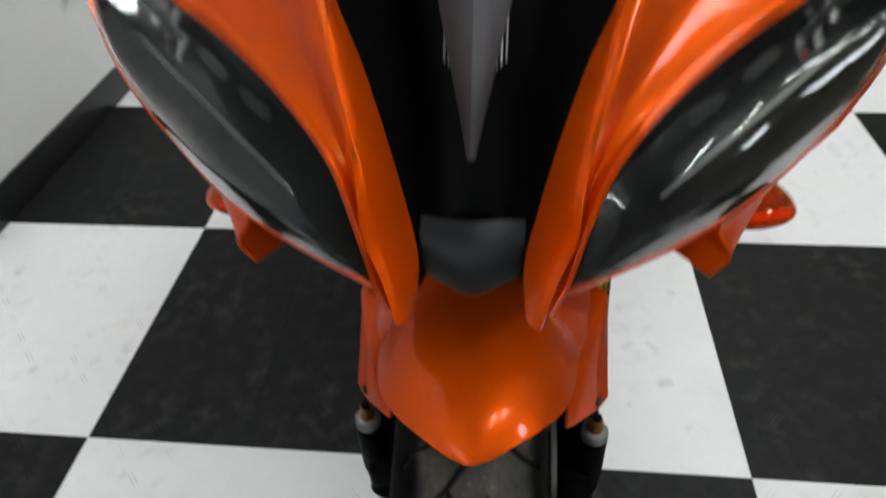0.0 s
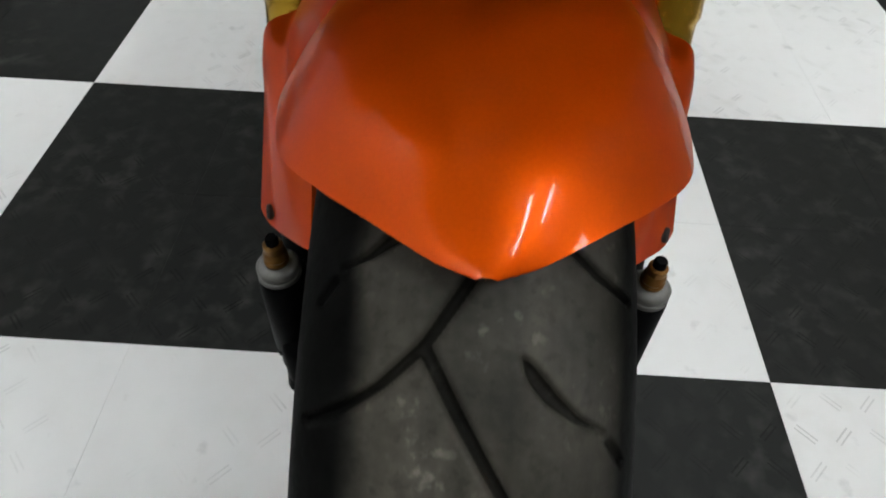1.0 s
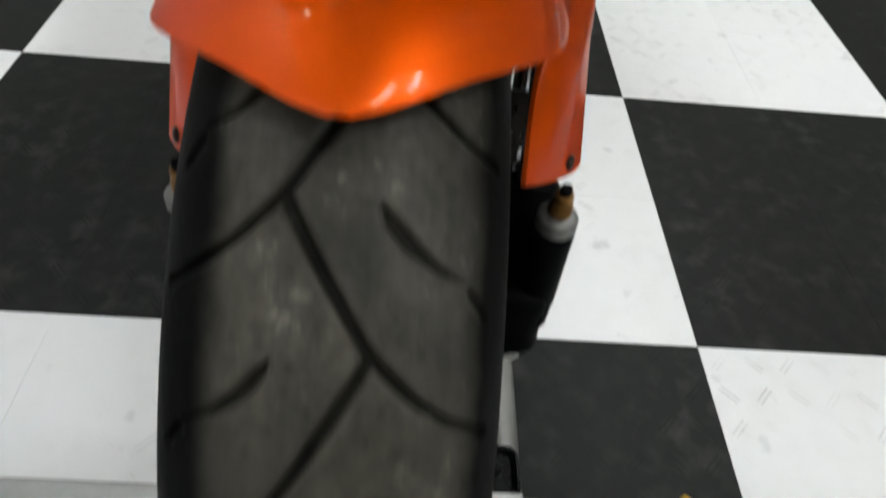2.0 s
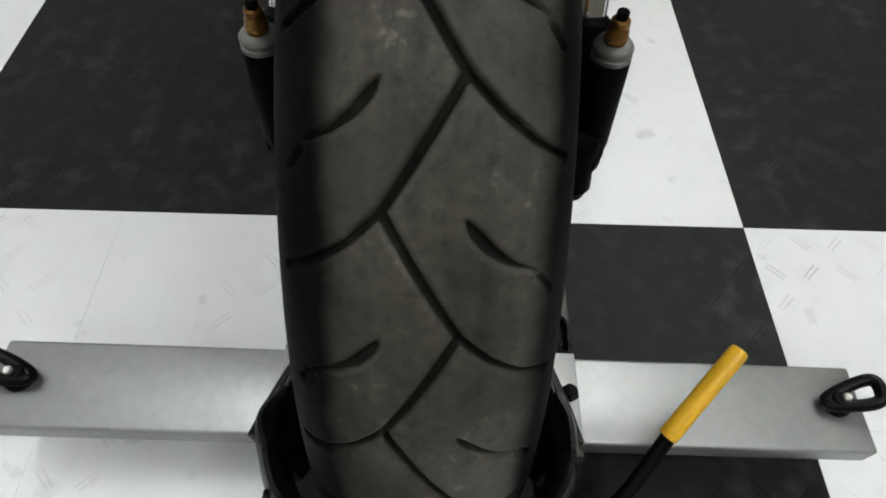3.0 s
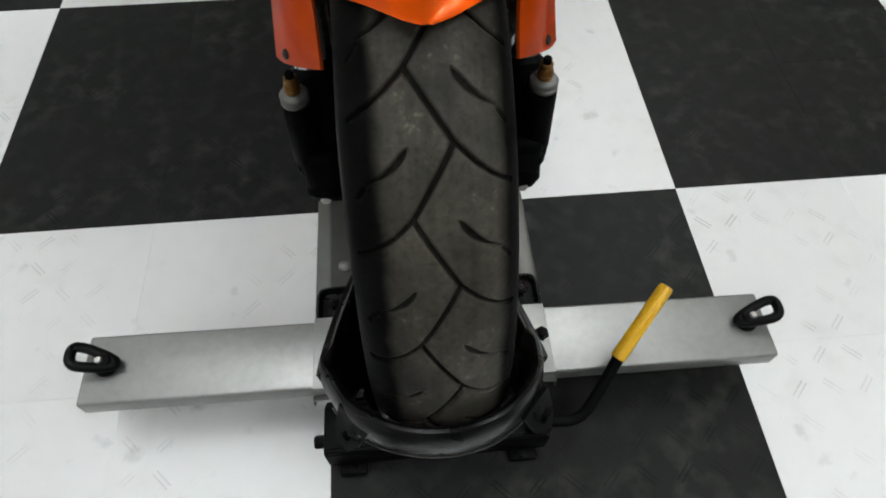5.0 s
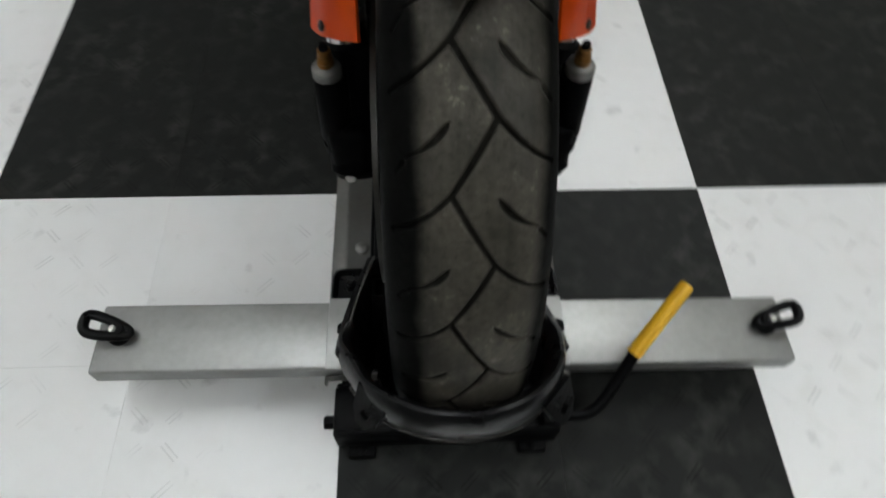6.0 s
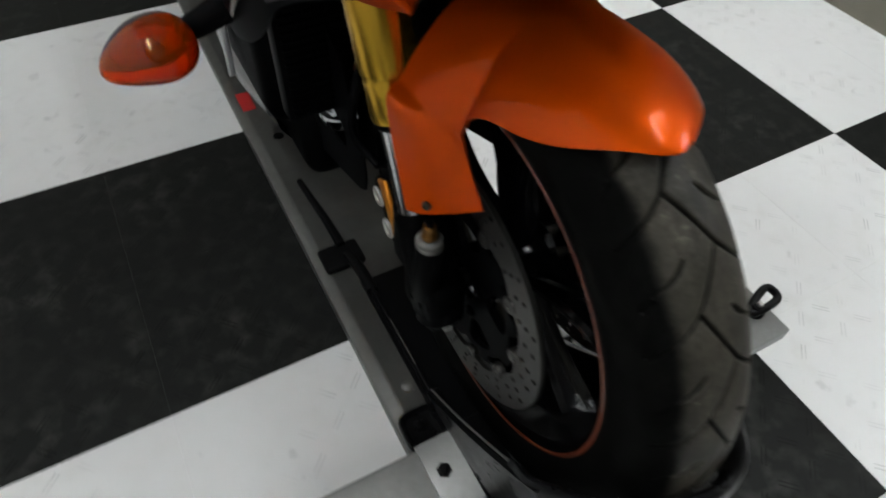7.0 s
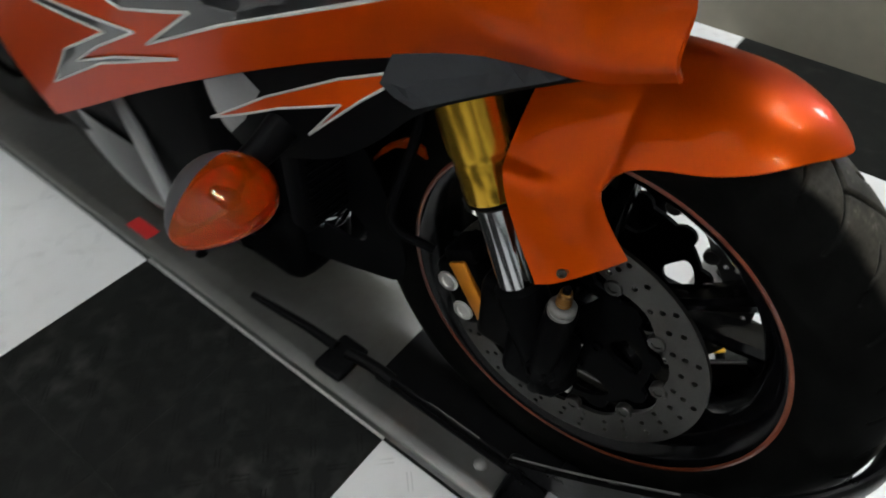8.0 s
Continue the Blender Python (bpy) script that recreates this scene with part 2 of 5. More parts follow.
def rubber():
    """Worn tyre rubber: brownish grey where it ran, blacker towards the shoulders, scuffed."""
    m = bpy.data.materials.new("worn_tyre_rubber")
    n, l = nodes_of(m)
    b = n["Principled BSDF"]
    tc = n.new("ShaderNodeTexCoord")
    sep = n.new("ShaderNodeSeparateXYZ")
    l.new(tc.outputs["Object"], sep.inputs[0])
    M = lambda op, a, b_=None, c=None: math_node(n, l, op, a, b_, c)
    big, fine = n.new("ShaderNodeTexNoise"), n.new("ShaderNodeTexNoise")
    for node, s in ((big, 28.0), (fine, 210.0)):
        node.inputs["Scale"].default_value, node.inputs["Detail"].default_value = s, 6
        l.new(tc.outputs["Object"], node.inputs["Vector"])
    side = M("ABSOLUTE", sep.outputs[0])
    stretch = n.new("ShaderNodeVectorMath")
    stretch.operation = "MULTIPLY"
    stretch.inputs[1].default_value = (95.0, 5.0, 5.0)
    l.new(tc.outputs["Object"], stretch.inputs[0])
    streak = n.new("ShaderNodeTexNoise")
    streak.inputs["Scale"].default_value, streak.inputs["Detail"].default_value = 1.0, 4
    l.new(stretch.outputs[0], streak.inputs["Vector"])
    worn = n.new("ShaderNodeMapRange")
    worn.interpolation_type = "SMOOTHSTEP"
    worn.inputs[1].default_value, worn.inputs[2].default_value = 0.0445, 0.0325
    l.new(M("ADD", M("ABSOLUTE", M("SUBTRACT", sep.outputs[0], 0.0055)), M("MULTIPLY_ADD", big.outputs["Fac"], 0.012, -0.006)), worn.inputs[0])
    mix = n.new("ShaderNodeMix")
    mix.data_type = "RGBA"
    mix.inputs["A"].default_value, mix.inputs["B"].default_value = (0.0034, 0.0034, 0.0032, 1), (0.043, 0.0385, 0.0305, 1)
    lean = M("DIVIDE", side, 0.060)
    crown = M("MULTIPLY_ADD", M("SQRT", M("MAXIMUM", M("SUBTRACT", 1.0, M("MULTIPLY", lean, lean)), 0.0)), 0.051, 0.249)
    radius = M("SQRT", M("MULTIPLY_ADD", sep.outputs[1], sep.outputs[1], M("MULTIPLY", sep.outputs[2], sep.outputs[2])))
    proud = n.new("ShaderNodeMapRange")
    proud.inputs[1].default_value, proud.inputs[2].default_value = 0.0026, 0.0014
    l.new(M("SUBTRACT", crown, radius), proud.inputs[0])
    worn_here = M("MULTIPLY", worn.outputs[0], M("MULTIPLY_ADD", proud.outputs[0], 0.80, 0.20))
    l.new(M("MULTIPLY", worn_here, M("MULTIPLY_ADD", M("MULTIPLY_ADD", streak.outputs["Fac"], 0.62, 0.03), M("MULTIPLY_ADD", big.outputs["Fac"], 3.0, 0.8), 0.10)), mix.inputs["Factor"])
    specks = n.new("ShaderNodeTexNoise")
    specks.inputs["Scale"].default_value, specks.inputs["Detail"].default_value = 190.0, 6
    l.new(tc.outputs["Object"], specks.inputs["Vector"])
    scuff = n.new("ShaderNodeMapRange")
    scuff.inputs[1].default_value, scuff.inputs[2].default_value = 0.58, 0.70
    l.new(specks.outputs["Fac"], scuff.inputs[0])
    dusty = n.new("ShaderNodeMix")
    dusty.data_type = "RGBA"
    l.new(mix.outputs["Result"], dusty.inputs["A"])
    dusty.inputs["B"].default_value = (0.15, 0.14, 0.12, 1)
    patch = n.new("ShaderNodeTexNoise")
    patch.inputs["Scale"].default_value, patch.inputs["Detail"].default_value = 34.0, 5
    l.new(tc.outputs["Object"], patch.inputs["Vector"])
    where = n.new("ShaderNodeMapRange")
    where.inputs[1].default_value, where.inputs[2].default_value = 0.48, 0.62
    l.new(patch.outputs["Fac"], where.inputs[0])
    l.new(M("MULTIPLY", M("MULTIPLY", scuff.outputs[0], worn_here), M("MULTIPLY_ADD", where.outputs[0], 0.27, 0.05)), dusty.inputs["Factor"])
    sc = n.new("ShaderNodeVectorMath")
    sc.operation = "SCALE"
    l.new(dusty.outputs["Result"], sc.inputs[0])
    pits = n.new("ShaderNodeMapRange")
    pits.inputs[1].default_value, pits.inputs[2].default_value = 0.44, 0.33
    l.new(specks.outputs["Fac"], pits.inputs[0])
    mottle = M("MULTIPLY_ADD", patch.outputs["Fac"], 2.0, 0.04)
    grit = M("MULTIPLY", M("MULTIPLY_ADD", fine.outputs["Fac"], 0.9, 0.55), M("MULTIPLY_ADD", pits.outputs[0], -0.28, 1.0))
    l.new(M("MULTIPLY", grit, mottle), sc.inputs["Scale"])
    l.new(M("MULTIPLY_ADD", worn_here, 0.14, 0.015), b.inputs["Specular IOR Level"])
    l.new(sc.outputs[0], b.inputs["Base Color"])
    l.new(M("MULTIPLY_ADD", fine.outputs["Fac"], 0.22, 0.40), b.inputs["Roughness"])
    bump = n.new("ShaderNodeBump")
    bump.inputs["Strength"].default_value, bump.inputs["Distance"].default_value = 0.25, 0.001
    l.new(M("MULTIPLY_ADD", big.outputs["Fac"], 0.6, fine.outputs["Fac"]), bump.inputs["Height"])
    l.new(bump.outputs[0], b.inputs["Normal"])
    return m


RUBBER = rubber()


# ---------------------------------------------------------------- mesh tools
def mesh_ob(name, bm, material, smooth=True, crease=38):
    data = bpy.data.meshes.new(name)
    bm.normal_update()
    bm.to_mesh(data)
    bm.free()
    data.materials.append(material)
    if smooth:
        data.shade_smooth()
        data.set_sharp_from_angle(angle=radians(crease))
    return new(name, data)


def part(name, bm, material, parent, label="", smooth=True, at=None, crease=38):
    """One mesh under a thing or a part. Geometry is given in the thing's own frame, at: shift of the mesh."""
    ob = mesh_ob(name, bm, material, smooth, crease)
    ob.parent = parent
    if at is not None:
        ob.location = at
    return tagged(ob, label)


def thing(name, base, label, category, group="", kind=""):
    ob = new(name)
    ob.empty_display_size = 0.05
    ob.location = base
    return tagged(ob, label, category, group, kind)


def add(into, *others):
    """Joins meshes into the first one."""
    for o in others:
        data = bpy.data.meshes.new("join")
        o.to_mesh(data)
        o.free()
        into.from_mesh(data)
        bpy.data.meshes.remove(data)
    return into


def box(lo, hi, bevel=0.0, segments=2):
    bm = bmesh.new()
    bmesh.ops.create_cube(bm, size=1)
    lo, hi = Vector(lo), Vector(hi)
    for v in bm.verts:
        v.co = (lo + hi) / 2 + Vector((a * b for a, b in zip(v.co, hi - lo)))
    if bevel:
        bmesh.ops.bevel(bm, geom=bm.edges[:], offset=bevel, segments=segments, affect="EDGES", profile=0.5)
    return bm


def turned(bm, m):
    bm.transform(m)
    return bm


def frame_along(direction):
    return Vector(direction).to_track_quat("Z", "Y").to_matrix().to_4x4()


def lathe(profile, a, b, sides=32, close=True):
    """Turns a profile of (distance along, radius) round the axis from a towards b, in metres along."""
    bm = bmesh.new()
    a, b = Vector(a), Vector(b)
    m = Matrix.Translation(a) @ frame_along(b - a)
    rings = []
    for d, r in profile:
        rings.append([bm.verts.new(m @ Vector((r * math.cos(2 * math.pi * i / sides), r * math.sin(2 * math.pi * i / sides), d))) for i in range(sides)])
    for p, q in zip(rings, rings[1:]):
        for i in range(sides):
            bm.faces.new((p[i], p[(i + 1) % sides], q[(i + 1) % sides], q[i]))
    if close:
        bm.faces.new(rings[0][::-1])
        bm.faces.new(rings[-1])
    return bm


def rod(a, b, r, sides=24, edge=0.15):
    d = (Vector(b) - Vector(a)).length
    e = min(r, d / 2) * edge
    return lathe([(0, r - e), (e, r), (d - e, r), (d, r - e)], a, b, sides)


def spline(points, n):
    """n points at even steps along a smooth line through the given ones."""
    P = [Vector(p) for p in points]
    if len(P) == 2:
        return [P[0].lerp(P[1], i / (n - 1)) for i in range(n)]
    P = [2 * P[0] - P[1]] + P + [2 * P[-1] - P[-2]]
    dense = []
    for i in range(1, len(P) - 2):
        p0, p1, p2, p3 = P[i - 1:i + 3]
        for k in range(16):
            t = k / 16
            dense.append(0.5 * (2 * p1 + (p2 - p0) * t + (2 * p0 - 5 * p1 + 4 * p2 - p3) * t * t + (3 * p1 - p0 - 3 * p2 + p3) * t ** 3))
    dense.append(P[-2])
    run = [0.0]
    for a, b in zip(dense, dense[1:]):
        run.append(run[-1] + (b - a).length)
    out, j = [], 0
    for i in range(n):
        want = run[-1] * i / (n - 1)
        while j < len(run) - 2 and run[j + 1] < want:
            j += 1
        f = (want - run[j]) / max(1e-9, run[j + 1] - run[j])
        out.append(dense[j].lerp(dense[j + 1], min(1, max(0, f))))
    return out


def even(points, k):
    """A smooth line through points, with k steps between each two."""
    P = [Vector(p) for p in points]
    P = [2 * P[0] - P[1]] + P + [2 * P[-1] - P[-2]]
    out = []
    for i in range(1, len(P) - 2):
        p0, p1, p2, p3 = P[i - 1:i + 3]
        for s in range(k):
            t = s / k
            out.append(0.5 * (2 * p1 + (p2 - p0) * t + (2 * p0 - 5 * p1 + 4 * p2 - p3) * t * t + (3 * p1 - p0 - 3 * p2 + p3) * t ** 3))
    return out + [P[-2]]


def tube(points, r, n=40, sides=14, caps=True):
    """A round tube along a smooth line; r: one radius, or one at each end."""
    bm = bmesh.new()
    line = spline(points, n)
    r0, r1 = r if isinstance(r, tuple) else (r, r)
    rings, up = [], None
    for i, p in enumerate(line):
        d = (line[min(i + 1, n - 1)] - line[max(i - 1, 0)]).normalized()
        if up is None:
            up = d.orthogonal().normalized()
        up = (up - d * up.dot(d)).normalized()
        side = d.cross(up)
        rad = r0 + (r1 - r0) * i / (n - 1)
        rings.append([bm.verts.new(p + rad * (math.cos(2 * math.pi * k / sides) * up + math.sin(2 * math.pi * k / sides) * side)) for k in range(sides)])
    for p, q in zip(rings, rings[1:]):
        for k in range(sides):
            bm.faces.new((p[k], p[(k + 1) % sides], q[(k + 1) % sides], q[k]))
    if caps:
        bm.faces.new(rings[0][::-1])
        bm.faces.new(rings[-1])
    return bm


def skin(rows, flip=False):
    """A sheet through rows of points, all of one length."""
    bm = bmesh.new()
    V = [[bm.verts.new(p) for p in row] for row in rows]
    for a, b in zip(V, V[1:]):
        for i in range(len(a) - 1):
            quad = (a[i], a[i + 1], b[i + 1], b[i])
            bm.faces.new(quad[::-1] if flip else quad)
    return bm


def loft(rows, across, along, flip=False):
    """A smooth sheet: each row of control points is a smooth line, and the rows are joined smoothly."""
    cross = [spline(row, across) for row in rows]
    cols = [spline([row[i] for row in cross], along) for i in range(across)]
    return skin([[cols[i][k] for i in range(across)] for k in range(along)], flip)


def thicken(bm, depth):
    """Gives a sheet a thickness behind its face."""
    bm.normal_update()
    bmesh.ops.solidify(bm, geom=bm.faces[:], thickness=depth)
    return bm


def plate(outline, thickness, m=Matrix.Identity(4), holes=(), bevel=0.0):
    """A flat plate from an outline in x, y (with holes through it), thick along z from 0 up."""
    bm = bmesh.new()
    edges = []
    for loop in (outline, *holes):
        vs = [bm.verts.new((x, y, 0)) for x, y in loop]
        edges += [bm.edges.new((a, b)) for a, b in zip(vs, vs[1:] + vs[:1])]
    bmesh.ops.triangle_fill(bm, edges=edges, use_beauty=True, use_dissolve=False, normal=(0, 0, 1))
    bm.normal_update()
    for f in bm.faces:
        if f.normal.z > 0:
            f.normal_flip()
    out = bmesh.ops.extrude_face_region(bm, geom=bm.faces[:])
    for v in out["geom"]:
        if isinstance(v, bmesh.types.BMVert):
            v.co.z += thickness
    bm.normal_update()
    bm.transform(m)
    return bm


def ring_points(r, n, cx=0.0, cy=0.0, a0=0.0):
    return [(cx + r * math.cos(a0 + 2 * math.pi * i / n), cy + r * math.sin(a0 + 2 * math.pi * i / n)) for i in range(n)]


# ---------------------------------------------------------------- the room
TILE = 0.3048
X0, X1, Y0, Y1, H = -1.165, 1.692, -4.2, 3.6, 2.75


def wall(name, lo, hi, material, label):
    ob = mesh_ob(name, box(lo, hi), material, False)
    return tagged(ob, label, "wall", kind="structure")


wall("wall_west", (X0 - 0.12, Y0 - 0.12, -0.1), (X0, Y1 + 0.12, H), WALL_WHITE, "plain white painted wall above a black skirting")
WIN = (-1.09, -0.79, 1.20, 1.60)
east = thing("wall_east", (X1, 0, 0), "olive grey wall with a daylight window", "wall", kind="structure")
for lo, hi in (((0, Y0 - 0.12, -0.1), (0.12, WIN[0], H)), ((0, WIN[1], -0.1), (0.12, Y1 + 0.12, H)), ((0, WIN[0], -0.1), (0.12, WIN[1], WIN[2])), ((0, WIN[0], WIN[3]), (0.12, WIN[1], H))):
    part("wall_panel", box(lo, hi), WALL_OLIVE, east, smooth=False)
window = thing("window_1", (X1 + 0.06, (WIN[0] + WIN[1]) / 2, WIN[2]), "small white framed window letting in daylight", "window", kind="structure")
half, tall = (WIN[1] - WIN[0]) / 2, WIN[3] - WIN[2]
for lo, hi in (((-0.03, -half, 0), (0.03, half, 0.02)), ((-0.03, -half, tall - 0.02), (0.03, half, tall)), ((-0.03, -half, 0.02), (0.03, -half + 0.02, tall - 0.02)), ((-0.03, half - 0.02, 0.02), (0.03, half, tall - 0.02))):
    part("window_frame", box(lo, hi, 0.004), WALL_WHITE, window)
wall("wall_south", (X0, Y0 - 0.12, -0.1), (X1, Y0, H), WALL_OLIVE, "olive grey wall closing the room")
wall("wall_north", (X0, Y1, -0.1), (X1, Y1 + 0.12, H), WALL_OLIVE, "olive grey wall closing the room")
tagged(mesh_ob("ceiling", box((X0 - 0.12, Y0 - 0.12, H), (X1 + 0.12, Y1 + 0.12, H + 0.1)), CEILING, False), "plain grey ceiling with tube lamps", "ceiling", kind="structure")
tagged(mesh_ob("baseboard", box((X0 + 0.002, Y0 + 0.002, 0.002), (X0 + 0.010, Y1 - 0.002, 0.102), 0.003), BASE_BLACK), "black vinyl skirting along the white wall", "skirting", kind="structure")


def tube_lamp(x, y, length, along_y):
    """A slim ceiling fixture with one bare tube."""
    lamp = thing("ceiling_light", (x, y, H), "white ceiling fixture with a bare fluorescent tube", "ceiling light", "tube lamps on the ceiling")
    m = Matrix.Rotation(radians(90 if along_y else 0), 4, "Z")
    part("fixture", turned(box((-length / 2, -0.045, -0.05), (length / 2, 0.045, -0.004), 0.006), m), CEILING, lamp)
    part("tube", turned(rod((-length / 2 + 0.03, 0, -0.075), (length / 2 - 0.03, 0, -0.090), 0.034, 20), m), LAMP, lamp, "glowing fluorescent tube")
    for s in (-1, 1):
        part("holder", turned(box((s * (length / 2 - 0.02) - 0.012, -0.016, -0.118), (s * (length / 2 - 0.02) + 0.012, 0.016, -0.046), 0.003), m), CEILING, lamp)
    return lamp


# The last tube is added to brighten the floor on the west side.
for lx, ly, length in ((1.1, -1.25, 0.7), (1.6, -0.95, 0.5), (1.5, 0.9, 1.2), (1.35, 2.3, 1.2), (-0.75, -2.4, 0.7), (-0.7, 0.2, 0.9)):
    tube_lamp(lx, ly, length, True)

# ---------------------------------------------------------------- the motorcycle
BX, WY, WZ, WR = 0.151, -0.207, 0.375, 0.300   # wheel plane, axle, tyre radius
BASE = Vector((BX, WY, WZ - WR))
SHIFT = Vector((0, -WY, -(WZ - WR)))
bike = thing("motorcycle", BASE, "orange and black sport motorcycle held upright in a wheel stand", "motorcycle")


def bike_part(name, bm, material, label="", smooth=True):
    return part(name, bm, material, bike, label, smooth, at=SHIFT)


# ---- front wheel: centred on the axle, in the wheel's own frame
def tyre_profile(n):
    """Across the tyre: (x, radius) from bead to bead, round in the crown."""
    side = [(-0.046, 0.214), (-0.053, 0.222), (-0.0585, 0.236), (-0.060, 0.249)]
    crown = []
    for k in range(1, n):
        a = math.pi * (1 - k / n)
        crown.append((0.060 * math.cos(a), 0.249 + 0.051 * math.sin(a) ** 0.94))
    return side + crown + [(-x, r) for x, r in side[::-1]]


def groove_depth(w, s):
    """Depth of the tread cut at w metres across and s metres round; a chevron of bent sipes with short slashes between."""
    pitch = 2 * math.pi * WR / 40
    depth = np.zeros_like(w)

    def cut(line, width0, width1, deep, belly=0.0):
        nonlocal depth
        best = np.full(w.shape, 1e9)
        width = np.full(w.shape, width0)
        total = len(line) - 1
        for i, (a, b) in enumerate(zip(line, line[1:])):
            ax, ay, bx, by = *a, *b
            dx, dy = bx - ax, by - ay
            t = np.clip(((w - ax) * dx + (s - ay) * dy) / (dx * dx + dy * dy), 0, 1)
            d = np.hypot(w - ax - t * dx, s - ay - t * dy)
            closer = d < best
            best = np.where(closer, d, best)
            run = (i + t) / total
            width = np.where(closer, width0 + (width1 - width0) * run + belly * np.sin(np.pi * np.clip(run, 0, 1) ** 0.7), width)
        depth = np.maximum(depth, deep * np.clip((width - best) / 0.0016 + 0.5, 0, 1))

    for k in range(-4, 5):
        sg = 1 if k % 2 == 0 else -1
        o = k * pitch
        cut([(-0.014 * sg, o - pitch), (-0.004 * sg, o - 0.62 * pitch), (0.006 * sg, o - 0.27 * pitch), (0.014 * sg, o), (0.026 * sg, o + 0.012), (0.038 * sg, o + 0.021), (0.050 * sg, o + 0.027)], 0.0020, 0.0014, 0.0042)
        cut([(-0.0150 * sg, o + 0.002), (-0.0185 * sg, o + 0.0075), (-0.0240 * sg, o + 0.0135), (-0.0320 * sg, o + 0.0195), (-0.0410 * sg, o + 0.0235)], 0.0003, 0.0002, 0.0038, 0.0021)
        cut([(-0.043 * sg, o + 0.027), (-0.048 * sg, o + 0.034)], 0.0014, 0.0010, 0.003)
    return depth


def tyre_mesh():
    prof = tyre_profile(150)
    per = 100
    cells = 20 * per
    pitch2 = 2 * math.pi * WR / 20
    W = np.array([p[0] for p in prof])
    R = np.array([p[1] for p in prof])
    s = (np.arange(per) + 0.5) / per * pitch2
    d = groove_depth(np.repeat(W[None, :], per, 0), np.repeat(s[:, None], len(W), 1))
    crown = np.clip((R - 0.252) / 0.006, 0, 1)
    verts = []
    for c in range(cells):
        a = 2 * math.pi * c / cells + radians(4.5)
        rr = R - d[c % per] * crown
        verts.append(np.stack([W, -rr * math.sin(a), rr * math.cos(a)], 1))
    verts = np.concatenate(verts)
    n = len(prof)
    i = np.arange(cells)[:, None] * n
    j = ((np.arange(cells) + 1) % cells)[:, None] * n
    k = np.arange(n - 1)[None, :]
    faces = np.stack([i + k, i + k + 1, j + k + 1, j + k], 2).reshape(-1, 4)
    data = bpy.data.meshes.new("tyre")
    data.from_pydata(verts.tolist(), [], faces.tolist())
    data.materials.append(RUBBER)
    data.shade_smooth()
    return data


def rim_mesh():
    prof = [(-0.052, 0.218), (-0.050, 0.2225), (-0.046, 0.221), (-0.043, 0.212), (-0.036, 0.206), (-0.022, 0.196), (0.022, 0.196), (0.036, 0.206), (0.043, 0.212), (0.046, 0.221), (0.050, 0.2225), (0.052, 0.218),
            (0.050, 0.211), (0.042, 0.203), (0.030, 0.192), (0.020, 0.186), (-0.020, 0.186), (-0.030, 0.192), (-0.042, 0.203), (-0.050, 0.211), (-0.052, 0.218)]
    bm = lathe([(x + 0.06, r) for x, r in prof], (-0.06, 0, 0), (1, 0, 0), 96, close=False)
    bmesh.ops.remove_doubles(bm, verts=bm.verts[:], dist=1e-5)
    return bm


wheel = bike_part("front_wheel", turned(rim_mesh(), Matrix.Translation((0, WY, WZ))), BLACK_GLOSS, "black alloy front wheel with a thin copper rim line")
WC = Matrix.Translation((0, WY, WZ))
tyre_ob = new("tyre", tyre_mesh())
tyre_ob.parent = wheel
tyre_ob.location = (-0.002, WY, WZ)
tagged(tyre_ob, "worn black front tyre with chevron tread grooves")
for sx in (-1, 1):
    bm = lathe([(0, 0.2168), (0.0007, 0.2208), (0.0015, 0.2208), (0.0022, 0.2172), (0.001, 0.2150)], (sx * 0.0515, 0, 0), (sx, 0, 0), 96, close=False)
    part("rim_line", turned(bm, WC), RIM_RED, wheel, "thin copper red rim stripe")
hub_bm = lathe([(0, 0.022), (0.004, 0.034), (0.02, 0.036), (0.032, 0.028), (0.072, 0.028), (0.084, 0.036), (0.10, 0.034), (0.104, 0.022)], (-0.052, 0, 0), (1, 0, 0), 40)
part("hub", turned(hub_bm, WC), BLACK_GLOSS, wheel)
for k in range(5):
    for s in (-1, 1):
        a = 2 * math.pi * (k + 0.12) / 5
        spoke = loft([[(-0.014, 0.03, s * 0.006 - 0.008), (-0.019, 0.03, s * 0.006), (-0.014, 0.03, s * 0.006 + 0.008), (0.014, 0.03, s * 0.006 + 0.008), (0.019, 0.03, s * 0.006), (0.014, 0.03, s * 0.006 - 0.008), (-0.014, 0.03, s * 0.006 - 0.008)],
                      [(-0.012, 0.11, s * 0.016 - 0.007), (-0.016, 0.11, s * 0.016), (-0.012, 0.11, s * 0.016 + 0.007), (0.012, 0.11, s * 0.016 + 0.007), (0.016, 0.11, s * 0.016), (0.012, 0.11, s * 0.016 - 0.007), (-0.012, 0.11, s * 0.016 - 0.007)],
                      [(-0.016, 0.19, s * 0.034 - 0.009), (-0.022, 0.19, s * 0.034), (-0.016, 0.19, s * 0.034 + 0.009), (0.016, 0.19, s * 0.034 + 0.009), (0.022, 0.19, s * 0.034), (0.016, 0.19, s * 0.034 - 0.009), (-0.016, 0.19, s * 0.034 - 0.009)]], 13, 10)
        part("spoke", turned(spoke, WC @ Matrix.Rotation(a, 4, "X")), BLACK_GLOSS, wheel)


